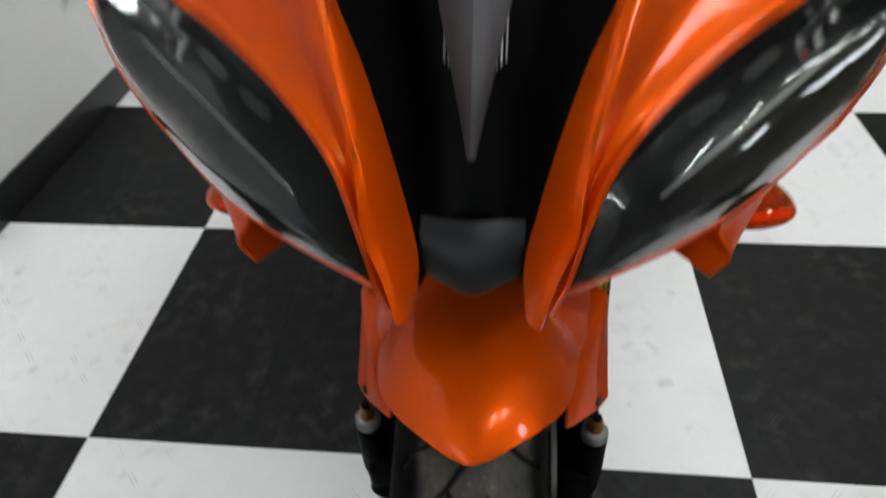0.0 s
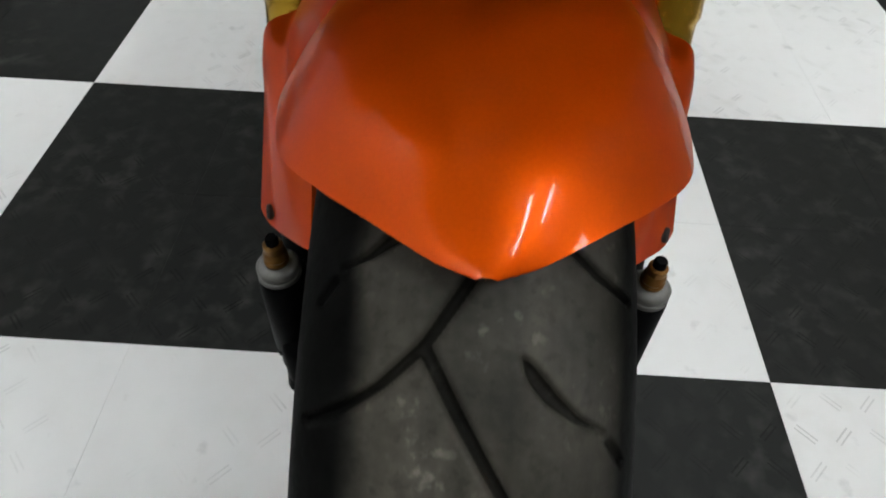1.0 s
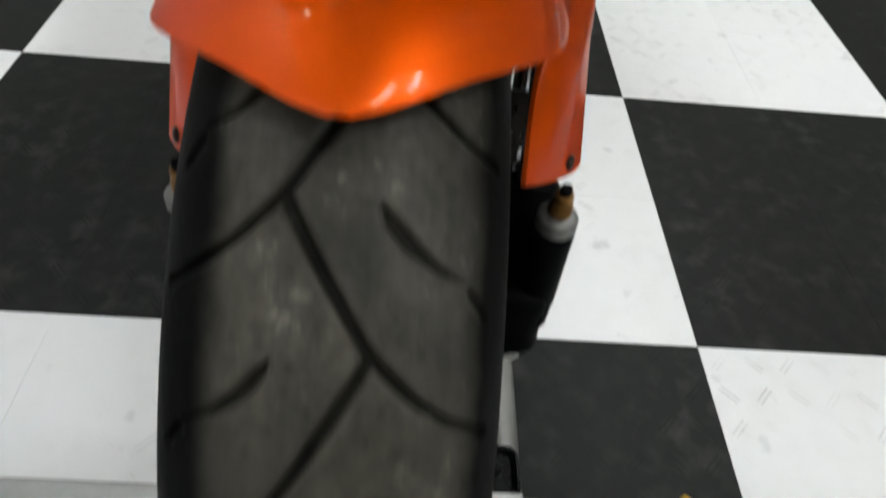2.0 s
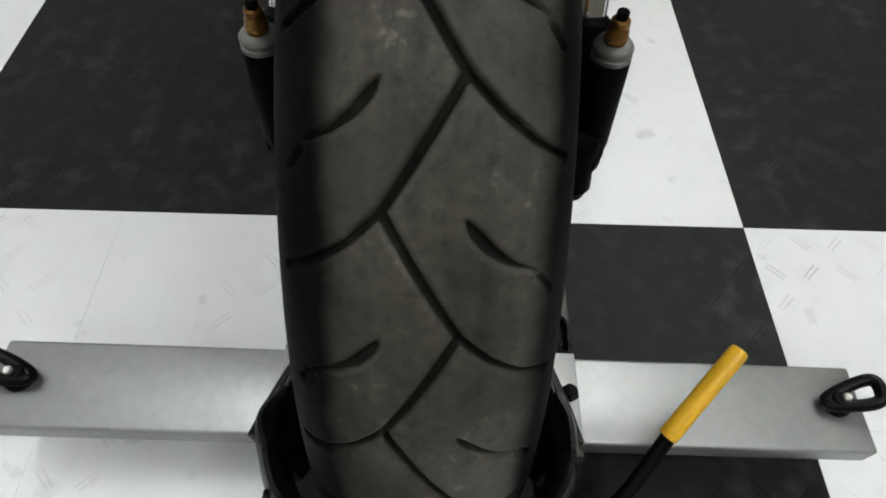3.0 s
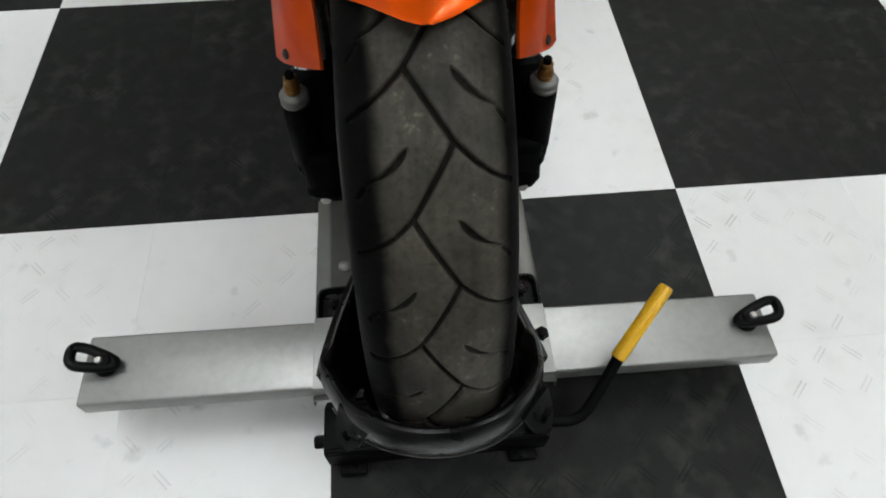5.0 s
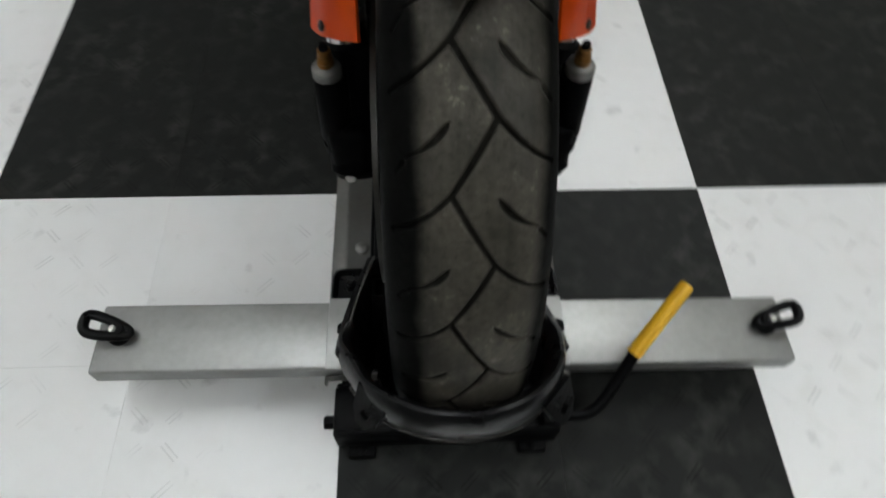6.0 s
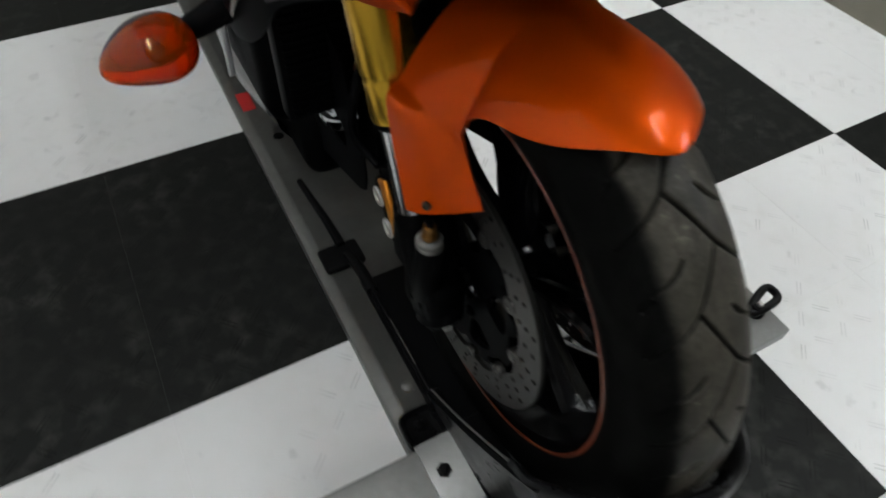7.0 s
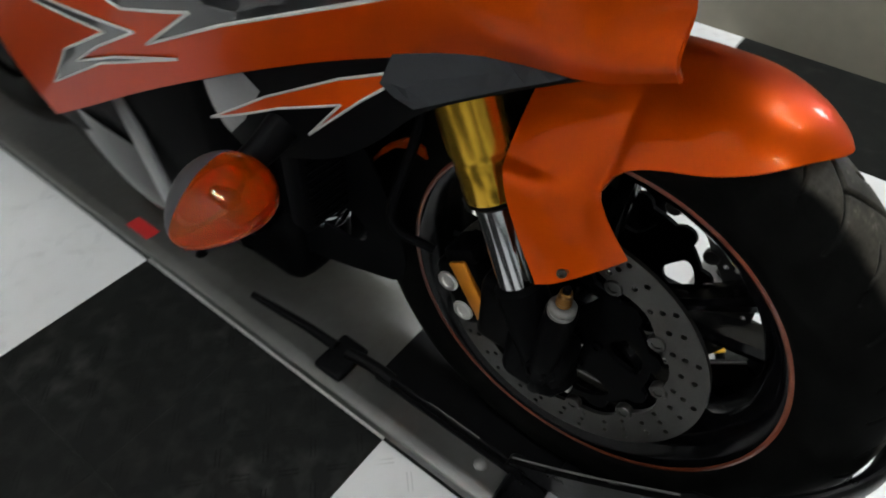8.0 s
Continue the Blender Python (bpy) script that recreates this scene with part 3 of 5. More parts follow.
def disc_plate(sx):
    """Floating brake disc with drilled holes, lying in the plane of the wheel."""
    holes = []
    for k in range(30):
        a = 2 * math.pi * k / 30
        for r, da in ((0.123, 0.0), (0.134, 0.035), (0.146, 0.07)) if k % 2 == 0 else ((0.128, 0.0), (0.141, 0.035)):
            holes.append(ring_points(0.0033, 8, r * math.cos(a + da), r * math.sin(a + da)))
    outline = []
    for k in range(160):
        a = 2 * math.pi * k / 160
        outline.append((0.155 * math.cos(a), 0.155 * math.sin(a)))
    inner = [((0.1145 + 0.0025 * math.cos(10 * 2 * math.pi * k / 120)) * math.cos(2 * math.pi * k / 120), (0.1145 + 0.0025 * math.cos(10 * 2 * math.pi * k / 120)) * math.sin(2 * math.pi * k / 120)) for k in range(120)]
    return plate(outline, 0.005, WC @ Matrix.Translation((sx * 0.071 - 0.0025, 0, 0)) @ Matrix.Rotation(radians(90), 4, "Y"), [inner] + holes)


def disc_carrier(sx):
    outer = []
    for k in range(120):
        a = 2 * math.pi * k / 120
        r = 0.096 + 0.012 * max(0.0, math.cos(10 * a)) ** 0.6
        outer.append((r * math.cos(a), r * math.sin(a)))
    windows = []
    for k in range(5):
        mid, loop = 2 * math.pi * (k + 0.5) / 5, []
        for j in range(24):
            w = 2 * math.pi * j / 24
            r = 0.070 + 0.0185 * math.copysign(abs(math.cos(w)) ** 0.6, math.cos(w))
            b = mid + 0.36 * math.copysign(abs(math.sin(w)) ** 0.6, math.sin(w)) * (0.55 + 0.45 * (r - 0.05) / 0.04)
            loop.append((r * math.cos(b), r * math.sin(b)))
        windows.append(loop)
    windows.append(ring_points(0.024, 24))
    return plate(outer, 0.006, WC @ Matrix.Translation((sx * 0.068 - 0.003, 0, 0)) @ Matrix.Rotation(radians(90), 4, "Y"), windows)


for sx in (-1, 1):
    part("brake_disc", disc_plate(sx), DISC, wheel, "drilled grey steel brake disc", smooth=False)
    part("disc_carrier", disc_carrier(sx), CAST_BLACK, wheel, "black brake disc carrier", smooth=False)
    for k in range(10):
        a = 2 * math.pi * k / 10
        c = WC @ Vector((sx * 0.071, 0.1105 * math.cos(a), 0.1105 * math.sin(a)))
        bm = lathe([(0, 0.0085), (0.0015, 0.0095), (0.008, 0.0095), (0.0095, 0.0085), (0.0095, 0.005), (0.008, 0.0045)], c - Vector((sx * 0.0047, 0, 0)), c + Vector((sx, 0, 0)), 16)
        part("disc_bobbin", bm, DISC, wheel)
    for k in range(5):
        a = 2 * math.pi * (k + 0.25) / 5
        c = WC @ Vector((sx * 0.070, 0.040 * math.cos(a), 0.040 * math.sin(a)))
        part("disc_bolt", lathe([(0, 0.007), (0.005, 0.007), (0.006, 0.006), (0.006, 0.0035), (0.003, 0.0035)], c, c + Vector((sx, 0, 0)), 12), CAST_BLACK, wheel)
part("axle", rod((-0.122, WY, WZ), (0.122, WY, WZ), 0.0115), CAST_BLACK, wheel)

# ---- fork legs
RAKE = 0.43


def fork_y(z):
    return -0.117 + RAKE * (z - 0.55)


def fork_leg(sx):
    x = sx * 0.103
    at = lambda z, dy=0.0, dx=0.0: Vector((x + sx * dx, fork_y(z) + dy, z))
    d = (at(0.56) - at(0.55)).normalized()
    gold = lathe([(0, 0.0250), (0.003, 0.0268), (0.040, 0.0268), (0.046, 0.0272), (0.05, 0.0290), (0.30, 0.0290), (0.38, 0.029)], at(0.548), at(0.7), 40)
    leg = bike_part("fork_leg", gold, GOLD, "gold anodised fork outer tube")
    part("slider", lathe([(0, 0.0205), (0.15, 0.0205)], at(0.417), at(0.6), 36), CHROME, leg, "bright chrome fork slider")
    part("dust_seal", lathe([(0, 0.0215), (0.004, 0.0255), (0.008, 0.0255)], at(0.541), at(0.6), 32), BLACK_PLASTIC, leg)
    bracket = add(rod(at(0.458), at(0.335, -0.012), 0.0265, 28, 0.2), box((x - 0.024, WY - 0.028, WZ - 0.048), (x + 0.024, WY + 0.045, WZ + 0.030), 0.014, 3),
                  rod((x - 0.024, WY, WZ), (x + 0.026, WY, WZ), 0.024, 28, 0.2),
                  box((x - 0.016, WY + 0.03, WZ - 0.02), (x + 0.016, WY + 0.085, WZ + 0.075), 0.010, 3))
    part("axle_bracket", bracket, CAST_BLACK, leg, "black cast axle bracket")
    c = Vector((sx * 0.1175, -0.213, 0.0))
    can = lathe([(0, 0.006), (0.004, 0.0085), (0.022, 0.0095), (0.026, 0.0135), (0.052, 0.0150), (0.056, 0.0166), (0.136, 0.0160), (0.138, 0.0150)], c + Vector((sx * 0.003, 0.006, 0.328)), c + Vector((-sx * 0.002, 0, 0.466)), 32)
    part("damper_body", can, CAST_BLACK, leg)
    part("damper_collar", lathe([(0, 0.0125), (0.001, 0.0138), (0.0042, 0.0138), (0.0050, 0.0130), (0.0062, 0.0130), (0.0070, 0.0136), (0.0095, 0.0136), (0.0118, 0.0120), (0.0128, 0.0092)], c + Vector((0, 0, 0.4645)), c + Vector((0, 0, 0.6)), 32), DULL_ALLOY, leg, "dull silver collar")
    part("damper_adjuster", add(lathe([(0, 0.0074), (0.002, 0.0078), (0.0035, 0.0070), (0.005, 0.0078), (0.0065, 0.0070), (0.009, 0.0072), (0.0105, 0.0062)], c + Vector((0, 0, 0.4775)), c + Vector((0, 0, 0.6)), 20),
                                lathe([(0, 0.0062), (0.005, 0.0062), (0.006, 0.0052)], c + Vector((0, 0, 0.4885)), c + Vector((0, 0, 0.6)), 16)), OLD_BRASS, leg, "small brass damping adjuster")
    part("adjuster_cap", lathe([(0, 0.0042), (0.005, 0.0042), (0.006, 0.0035)], c + Vector((0, 0, 0.494)), c + Vector((0, 0, 0.6)), 12), BLACK_PLASTIC, leg)
    part("axle_nut", lathe([(0, 0.0125), (0.003, 0.0125), (0.004, 0.011), (0.004, 0.008), (0.002, 0.008)], (x + sx * 0.0255, WY, WZ), (sx, WY, WZ), 24), CAST_BLACK, leg)
    part("pinch_bolt", lathe([(0, 0.006), (0.006, 0.006), (0.007, 0.005)], (x + sx * 0.004, WY - 0.0275, WZ - 0.03), (x + sx * 0.004, -1, WZ - 0.03), 6), ALLOY, leg)
    return leg


for sx in (-1, 1):
    fork_leg(sx)


def caliper(sx):
    """A radial caliper behind the leg, gripping the disc."""
    m = Matrix.Translation((sx * 0.080, -0.104, 0.402)) @ Matrix.Rotation(radians(-34), 4, "X")
    body = turned(add(box((-0.034, -0.026, -0.044), (0.034, 0.026, 0.044), 0.010, 3), box((-0.028, -0.034, -0.056), (0.030, 0.010, -0.034), 0.007), box((-0.028, -0.034, 0.034), (0.030, 0.010, 0.056), 0.007)), m)
    ob = bike_part("brake_caliper", body, CAST_BLACK, "black radial brake caliper with a gold face")
    part("caliper_face", turned(box((sx * 0.033 - 0.003, -0.024, -0.044), (sx * 0.033 + 0.003, -0.002, 0.044), 0.0025), m), CALIPER_GOLD, ob, "gold orange caliper face")
    for dz in (-0.020, 0.020):
        a, b = m @ Vector((sx * 0.033, 0.013, dz)), m @ Vector((sx * 0.05, 0.013, dz))
        part("piston_cap", lathe([(0, 0.0125), (0.003, 0.0125), (0.0045, 0.0112), (0.0045, 0.007), (0.003, 0.006)], a, b, 24), ALLOY, ob, "round silver piston cap")
    for dz in (-0.045, 0.045):
        a, b = m @ Vector((sx * 0.004, -0.032, dz)), m @ Vector((sx * 0.004, -0.05, dz))
        part("caliper_bolt", lathe([(0, 0.007), (0.008, 0.007), (0.009, 0.006)], a, b, 12), CAST_BLACK, ob)
    part("brake_hose", tube([m @ Vector((sx * 0.02, 0.03, 0.05)), m @ Vector((sx * 0.03, 0.06, 0.10)), (sx * 0.095, -0.03, 0.60), (sx * 0.08, 0.0, 0.72)], 0.0055, 30, 10), BLACK_PLASTIC, ob)
    return ob


for sx in (-1, 1):
    caliper(sx)

for sx in (-1, 1):
    bike_part("cable_guide", thicken(loft([[(sx * 0.082, 0.050, 0.490), (sx * 0.086, 0.046, 0.497), (sx * 0.088, 0.040, 0.502)], [(sx * 0.078, 0.028, 0.515), (sx * 0.084, 0.022, 0.527), (sx * 0.088, 0.010, 0.530)], [(sx * 0.078, 0.000, 0.528), (sx * 0.084, -0.004, 0.546), (sx * 0.088, -0.008, 0.550)], [(sx * 0.078, -0.024, 0.526), (sx * 0.084, -0.026, 0.540), (sx * 0.088, -0.028, 0.548)]], 7, 14, sx > 0), 0.003), ORANGE, "small orange curved guide behind the fork")

# ---- front fender: a hugger with a leg guard on each side, pointed in front
MIDDLE = [(-0.3545, 0.6530), (-0.342, 0.6612), (-0.326, 0.6705), (-0.308, 0.6767), (-0.290, 0.6815), (-0.270, 0.6845), (-0.245, 0.6858), (-0.220, 0.6860), (-0.190, 0.6850), (-0.160, 0.6825), (-0.127, 0.6785)]
DROP = [(-0.3545, 0.001), (-0.340, 0.0085), (-0.323, 0.0210), (-0.302, 0.0345), (-0.276, 0.0480), (-0.250, 0.0555), (-0.232, 0.0625), (-0.219, 0.0715), (-0.212, 0.0810), (-0.209, 0.0940), (-0.200, 0.0890), (-0.188, 0.0855), (-0.170, 0.0848), (-0.150, 0.0826), (-0.127, 0.0790)]
ROLL = [(-0.3545, 2.0), (-0.338, 2.2), (-0.312, 3.0), (-0.280, 3.8), (-0.240, 3.3), (-0.127, 3.0)]
BOW = [(-0.3545, 0.016), (-0.320, 0.013), (-0.280, 0.012), (-0.240, 0.013), (-0.127, 0.015)]
RIM = [(-0.3545, 0.0030), (-0.350, 0.0145), (-0.340, 0.0300), (-0.323, 0.0505), (-0.302, 0.0678), (-0.276, 0.0772), (-0.250, 0.0822), (-0.232, 0.0845), (-0.219, 0.0860), (-0.209, 0.0880), (-0.200, 0.0912), (-0.188, 0.0955), (-0.170, 0.1005), (-0.150, 0.1040), (-0.127, 0.1045)]
FLANK = [
    [(0.0850, -0.2115, 0.577), (0.0836, -0.2240, 0.556), (0.083, -0.247, 0.530)],
    [(0.0895, -0.205, 0.579), (0.0898, -0.2175, 0.556), (0.090, -0.240, 0.525)],
    [(0.0985, -0.196, 0.581), (0.1010, -0.208, 0.554), (0.101, -0.227, 0.516)],
    [(0.1105, -0.176, 0.586), (0.1135, -0.188, 0.555), (0.114, -0.212, 0.507)],
    [(0.1185, -0.155, 0.589), (0.1210, -0.167, 0.556), (0.123, -0.199, 0.500)],
    [(0.1220, -0.135, 0.592), (0.1255, -0.149, 0.558), (0.130, -0.187, 0.497)],
]


def smooth_value(table, y):
    """The value at y of a smooth line through a table of pairs."""
    i = max(0, min(len(table) - 2, sum(1 for q in table[1:-1] if q[0] <= y)))
    (y0, v0), (y1, v1) = table[i], table[i + 1]
    slope = lambda j: (table[min(j + 1, len(table) - 1)][1] - table[max(j - 1, 0)][1]) / (table[min(j + 1, len(table) - 1)][0] - table[max(j - 1, 0)][0])
    h, t = y1 - y0, (y - y0) / (y1 - y0)
    return (2 * t ** 3 - 3 * t * t + 1) * v0 + (t ** 3 - 2 * t * t + t) * h * slope(i) + (-2 * t ** 3 + 3 * t * t) * v1 + (t ** 3 - t * t) * h * slope(i + 1)


def shell_point(y, x):
    """A gently bowed roof whose edge rolls over towards the rim."""
    rim = smooth_value(RIM, y)
    bow = smooth_value(BOW, y) * (x / 0.055) ** 2
    full = smooth_value(BOW, y) * (rim / 0.055) ** 2
    drop = bow + (smooth_value(DROP, y) - full) * (x / rim) ** smooth_value(ROLL, y)
    return Vector((x, y, smooth_value(MIDDLE, y) - drop))


ys = [-0.3545 + (0.3545 - 0.209) * (i / 34) ** 1.25 for i in range(34)] + [-0.209 + 0.082 * i / 25 for i in range(26)]
right_sheet = [[shell_point(y, smooth_value(RIM, y) * (1 - (1 - j / 26) ** 1.35)) for j in range(27)] for y in ys]
flank_rows = []
for y, row in zip((-0.209, -0.200, -0.188, -0.170, -0.150, -0.127), FLANK):
    flank_rows.append(even([shell_point(y, smooth_value(RIM, y) * 0.94), shell_point(y, smooth_value(RIM, y))] + row, 6)[6:])
flank_cols = [spline([r[j] for r in flank_rows], 26) for j in range(len(flank_rows[0]))]
flank_cols[0] = [row[-1] for row in right_sheet[34:]]
guard_sheet = [[c[k] for c in flank_cols] for k in range(26)]
fender_bm = skin([[Vector((-q.x, q.y, q.z)) for q in row[:0:-1]] + row for row in right_sheet], True)
add(fender_bm, skin(guard_sheet, True), skin([[Vector((-q.x, q.y, q.z)) for q in row] for row in guard_sheet], False))
bmesh.ops.remove_doubles(fender_bm, verts=fender_bm.verts[:], dist=1e-5)
bmesh.ops.recalc_face_normals(fender_bm, faces=fender_bm.faces[:])
fender_bm.normal_update()
if max(fender_bm.faces, key=lambda f: f.calc_center_median().z).normal.z < 0:
    bmesh.ops.reverse_faces(fender_bm, faces=fender_bm.faces[:])
fender = part("front_fender", thicken(fender_bm, 0.0030), ORANGE, bike, "glossy pearl orange front fender with leg guards", True, SHIFT, 72)
for sx in (-1, 1):
    c = Vector((sx * 0.1142, -0.2030, 0.5120))
    d = Vector((sx * 0.92, -0.34, 0.18)).normalized()
    part("guard_bolt", add(lathe([(0, 0.0072), (0.0012, 0.0072), (0.002, 0.0064)], c, c + d, 20), lathe([(0, 0.0048), (0.0025, 0.0048), (0.0035, 0.0038), (0.0035, 0.0024), (0.002, 0.0024)], c + d * 0.002, c + d, 16)), DISC, fender, "dull silver button bolt")

# ---- nose: twin headlights, orange centre blades and a black air intake
EDGE_OUT = [(0.0580, -0.3120, 0.7810), (0.0860, -0.3010, 0.7880), (0.1180, -0.2850, 0.7940), (0.1450, -0.2670, 0.7970), (0.1750, -0.2430, 0.8010), (0.2110, -0.2130, 0.8180), (0.2360, -0.2000, 0.8560), (0.2500, -0.1830, 0.8940), (0.2600, -0.1450, 0.9400)]
EDGE_IN = [(0.0560, -0.3120, 0.7900), (0.0630, -0.3050, 0.8220), (0.0761, -0.2878, 0.8520), (0.1036, -0.2615, 0.8750), (0.1403, -0.2327, 0.8949), (0.1799, -0.2063, 0.9108), (0.2225, -0.1743, 0.9252), (0.2642, -0.1224, 0.9410)]
BLADE = [
    [(0.0362, -0.3190, 0.7680), (0.0390, -0.3310, 0.7720), (0.0460, -0.3230, 0.7760)],
    [(0.0344, -0.2953, 0.7856), (0.0455, -0.3200, 0.7960), (0.0560, -0.3120, 0.7900)],
    [(0.0403, -0.2797, 0.8097), (0.0550, -0.3070, 0.8230), (0.0630, -0.3050, 0.8220)],
    [(0.0506, -0.2682, 0.8541), (0.0593, -0.2938, 0.8566), (0.0763, -0.2871, 0.8515)],
    [(0.0631, -0.2519, 0.8926), (0.0690, -0.2720, 0.8971), (0.1042, -0.2596, 0.8739)],
    [(0.0767, -0.2368, 0.9223), (0.0763, -0.2530, 0.9283), (0.1417, -0.2295, 0.8935)],
    [(0.0890, -0.2091, 0.9613), (0.0876, -0.2260, 0.9687), (0.1820, -0.2020, 0.9092)],
    [(0.0983, -0.1683, 1.0004), (0.0994, -0.1842, 1.0071), (0.2256, -0.1688, 0.9235)],
    [(0.1051, -0.0847, 1.0376), (0.1107, -0.0960, 1.0421), (0.2686, -0.1150, 0.9392)],
]


def flip_x(points, sx):
    return [(sx * p[0], *p[1:]) for p in points]


nose = None
for sx in (-1, 1):
    rows = []
    for a, b, c in BLADE:
        a, b, c = Vector(a), Vector(b), Vector(c)
        rows.append(flip_x([tuple(a), tuple(a.lerp(b, 0.55) + Vector((-0.001, 0, 0))), tuple(b), tuple(b.lerp(c, 0.12) + Vector((0, -0.0005, 0))), tuple(b.lerp(c, 0.42) + Vector((0, 0.0052, -0.0030))), tuple(b.lerp(c, 0.80) + Vector((0, 0.0012, -0.0006))), tuple(b.lerp(c, 0.91) + Vector((0, -0.0010, 0.0008))), tuple(c)], sx))
    lines = [spline([r[i] for r in rows], 44) for i in range(8)]
    bm = skin([even([line[k] for line in lines], 4) for k in range(44)], sx > 0)
    blade = thicken(bm, 0.003)
    if nose is None:
        nose = bike_part("nose_fairing", blade, ORANGE, "pearl orange nose blades between the headlights")
    else:
        part("nose_blade", blade, ORANGE, nose)

for sx in (-1, 1):
    out, inn = spline(flip_x(EDGE_OUT, sx), 26), spline(flip_x(EDGE_IN, sx), 26)
    rows, back = [], []
    low = out
    ahead = Vector((0, -0.565, 1.05))
    out = [p + (ahead - p).normalized() * (0.008 + 0.026 * min(1.0, i / 11)) for i, p in enumerate(low)]
    for i, (o, n_) in enumerate(zip(out, inn)):
        span = (n_ - o)
        push = Vector((sx * 0.35, -0.75, 0.55)).normalized()
        bulge = min(0.020, 0.25 * span.length)
        rows.append(spline([o, o.lerp(n_, 0.25) + push * bulge * 0.8, o.lerp(n_, 0.55) + push * bulge, n_], 12))
        back.append(spline([o.lerp(low[i], 0.3) - push * 0.004, o.lerp(n_, 0.2) - push * bulge * 0.8 + Vector((0, 0.01, 0)), o.lerp(n_, 0.6) - push * bulge * 1.8 + Vector((0, 0.012, 0)), n_ - push * 0.004], 12))
    shell = bike_part("headlight", thicken(skin(back, sx > 0), 0.002), BLACK_PLASTIC, "slanted dark headlight under a clear cover")
    lens = part("lens", thicken(skin(rows, sx > 0), 0.0022), CLEAR, shell, "clear glossy headlight cover")
    lens.visible_shadow = False
    strip = []
    for i in range(6, 18):
        o, n_ = out[i], inn[i]
        strip.append([o.lerp(n_, f) + Vector((0, -0.004 + 0.003 * math.sin(3 * f), 0.002)) for f in (0.455, 0.475, 0.495)])
    part("reflector_strip", thicken(skin(strip, sx > 0), 0.001), DISC, shell, "bright slim reflector strip")
    for k, i in enumerate((10, 13, 16)):
        o, n_ = out[i], inn[i]
        c = o.lerp(n_, 0.76) + Vector((0, 0.004, -0.002))
        along = (out[i + 1] - out[i - 1]).normalized()
        fin = add(*[turned(box((-0.0004, -0.003, -0.0030 + 0.0007 * ((q * 5 + k) % 4)), (0.0004, 0.003, 0.0036 - 0.0006 * ((q * 3 + k) % 3)), 0.0002, 1), Matrix.Translation(c + along * (0.0026 * q - 0.009)) @ frame_along(n_ - o)) for q in range(8)])
        part("reflector_rib", fin, DISC, shell)
    proj = out[19].lerp(inn[19], 0.55) + Vector((0, 0.030, -0.010))
    part("projector", lathe([(0, 0.018), (0.010, 0.020), (0.014, 0.017), (0.017, 0.010), (0.018, 0.0)], proj + Vector((0, 0.012, 0)), proj + Vector((sx * 0.02, -0.04, 0.012)), 24, False), DISC, shell, "round dark projector")
    mirror = out[16].lerp(inn[16], 0.70) + Vector((0, 0.006, -0.003))
    along = (out[17] - out[15]).normalized()
    over = (inn[16] - out[16]).normalized()
    for k in range(6):
        spot = mirror + along * (0.011 * (k % 3) - 0.012) + over * (0.009 * (k // 3) - 0.003 * (k % 2))
        m = Matrix.Translation(spot) @ frame_along(over + along * (0.35 * (k % 3) - 0.3)) @ Matrix.Rotation(radians(23 * k - 50), 4, "Z") @ Matrix.Rotation(radians(17 * ((k * 2) % 5) - 30), 4, "X")
        part("reflector_facet", turned(box((-0.0022, -0.0009, -0.0075 + 0.001 * (k % 3)), (0.0022, 0.0009, 0.0075 - 0.0012 * (k % 4)), 0.0005, 1), m), CHROME, shell, "bright reflector facet")
    # lower lip and underside below the light
    lip = [[q, q.lerp(p, 0.5) + Vector((sx * 0.0012, -0.0005, -0.0012)), p, p + Vector((-sx * 0.002, 0.004, -0.007)), p + Vector((-sx * 0.008, 0.014, -0.010))] for p, q in zip(low[:24], out[:24])]
    part("nose_lip", thicken(skin(lip, sx < 0), 0.002), ORANGE, nose, "orange skin below the headlight")
    under = [spline([p + Vector((-sx * 0.007, 0.012, -0.0095)), Vector((p.x * 0.86, p.y * 0.6 - 0.04, p.z - 0.002)), Vector((p.x * 0.7, 0.02, max(p.z, 0.79)))], 8) for p in low[:24]]
    part("under_tray", thicken(skin(under, sx < 0), 0.002), BLACK_PLASTIC, nose)

# black intake between the blades, its divider and lower plate
left_edge = spline([r[0] for r in BLADE[1:]], 22)
rows = []
for p in left_edge:
    depth = 0.030 + 0.5 * (p.z - 0.765)
    rows.append(spline([(-p.x, p.y + 0.001, p.z), (-p.x * 0.7, p.y + depth, p.z), (0, p.y + depth + 0.012, p.z), (p.x * 0.7, p.y + depth, p.z), (p.x, p.y + 0.001, p.z)], 15))
rows.insert(0, [p - Vector((0, 0, 0.022)) for p in rows[0]])
intake = bike_part("air_intake", thicken(skin(rows, True), 0.002), BLACK_PLASTIC, "matt black ram air intake in the nose")
part("divider", thicken(skin([spline(r, 7) for r in ([(-0.0008, -0.2789, 0.8515), (0.0000, -0.2805, 0.8515), (0.0008, -0.2789, 0.8515)], [(-0.0057, -0.2636, 0.8713), (0.0000, -0.2713, 0.8730), (0.0057, -0.2636, 0.8713)],
                                      [(-0.0106, -0.2502, 0.8889), (0.0000, -0.2610, 0.8917), (0.0106, -0.2502, 0.8889)], [(-0.0189, -0.2274, 0.9196), (0.0000, -0.2414, 0.9235), (0.0189, -0.2274, 0.9196)], [(-0.0305, -0.1887, 0.9766), (0.0000, -0.2056, 0.9823), (0.0305, -0.1887, 0.9766)])], True), 0.002), DIVIDER_GREY, intake, "grey wedge dividing the intake")
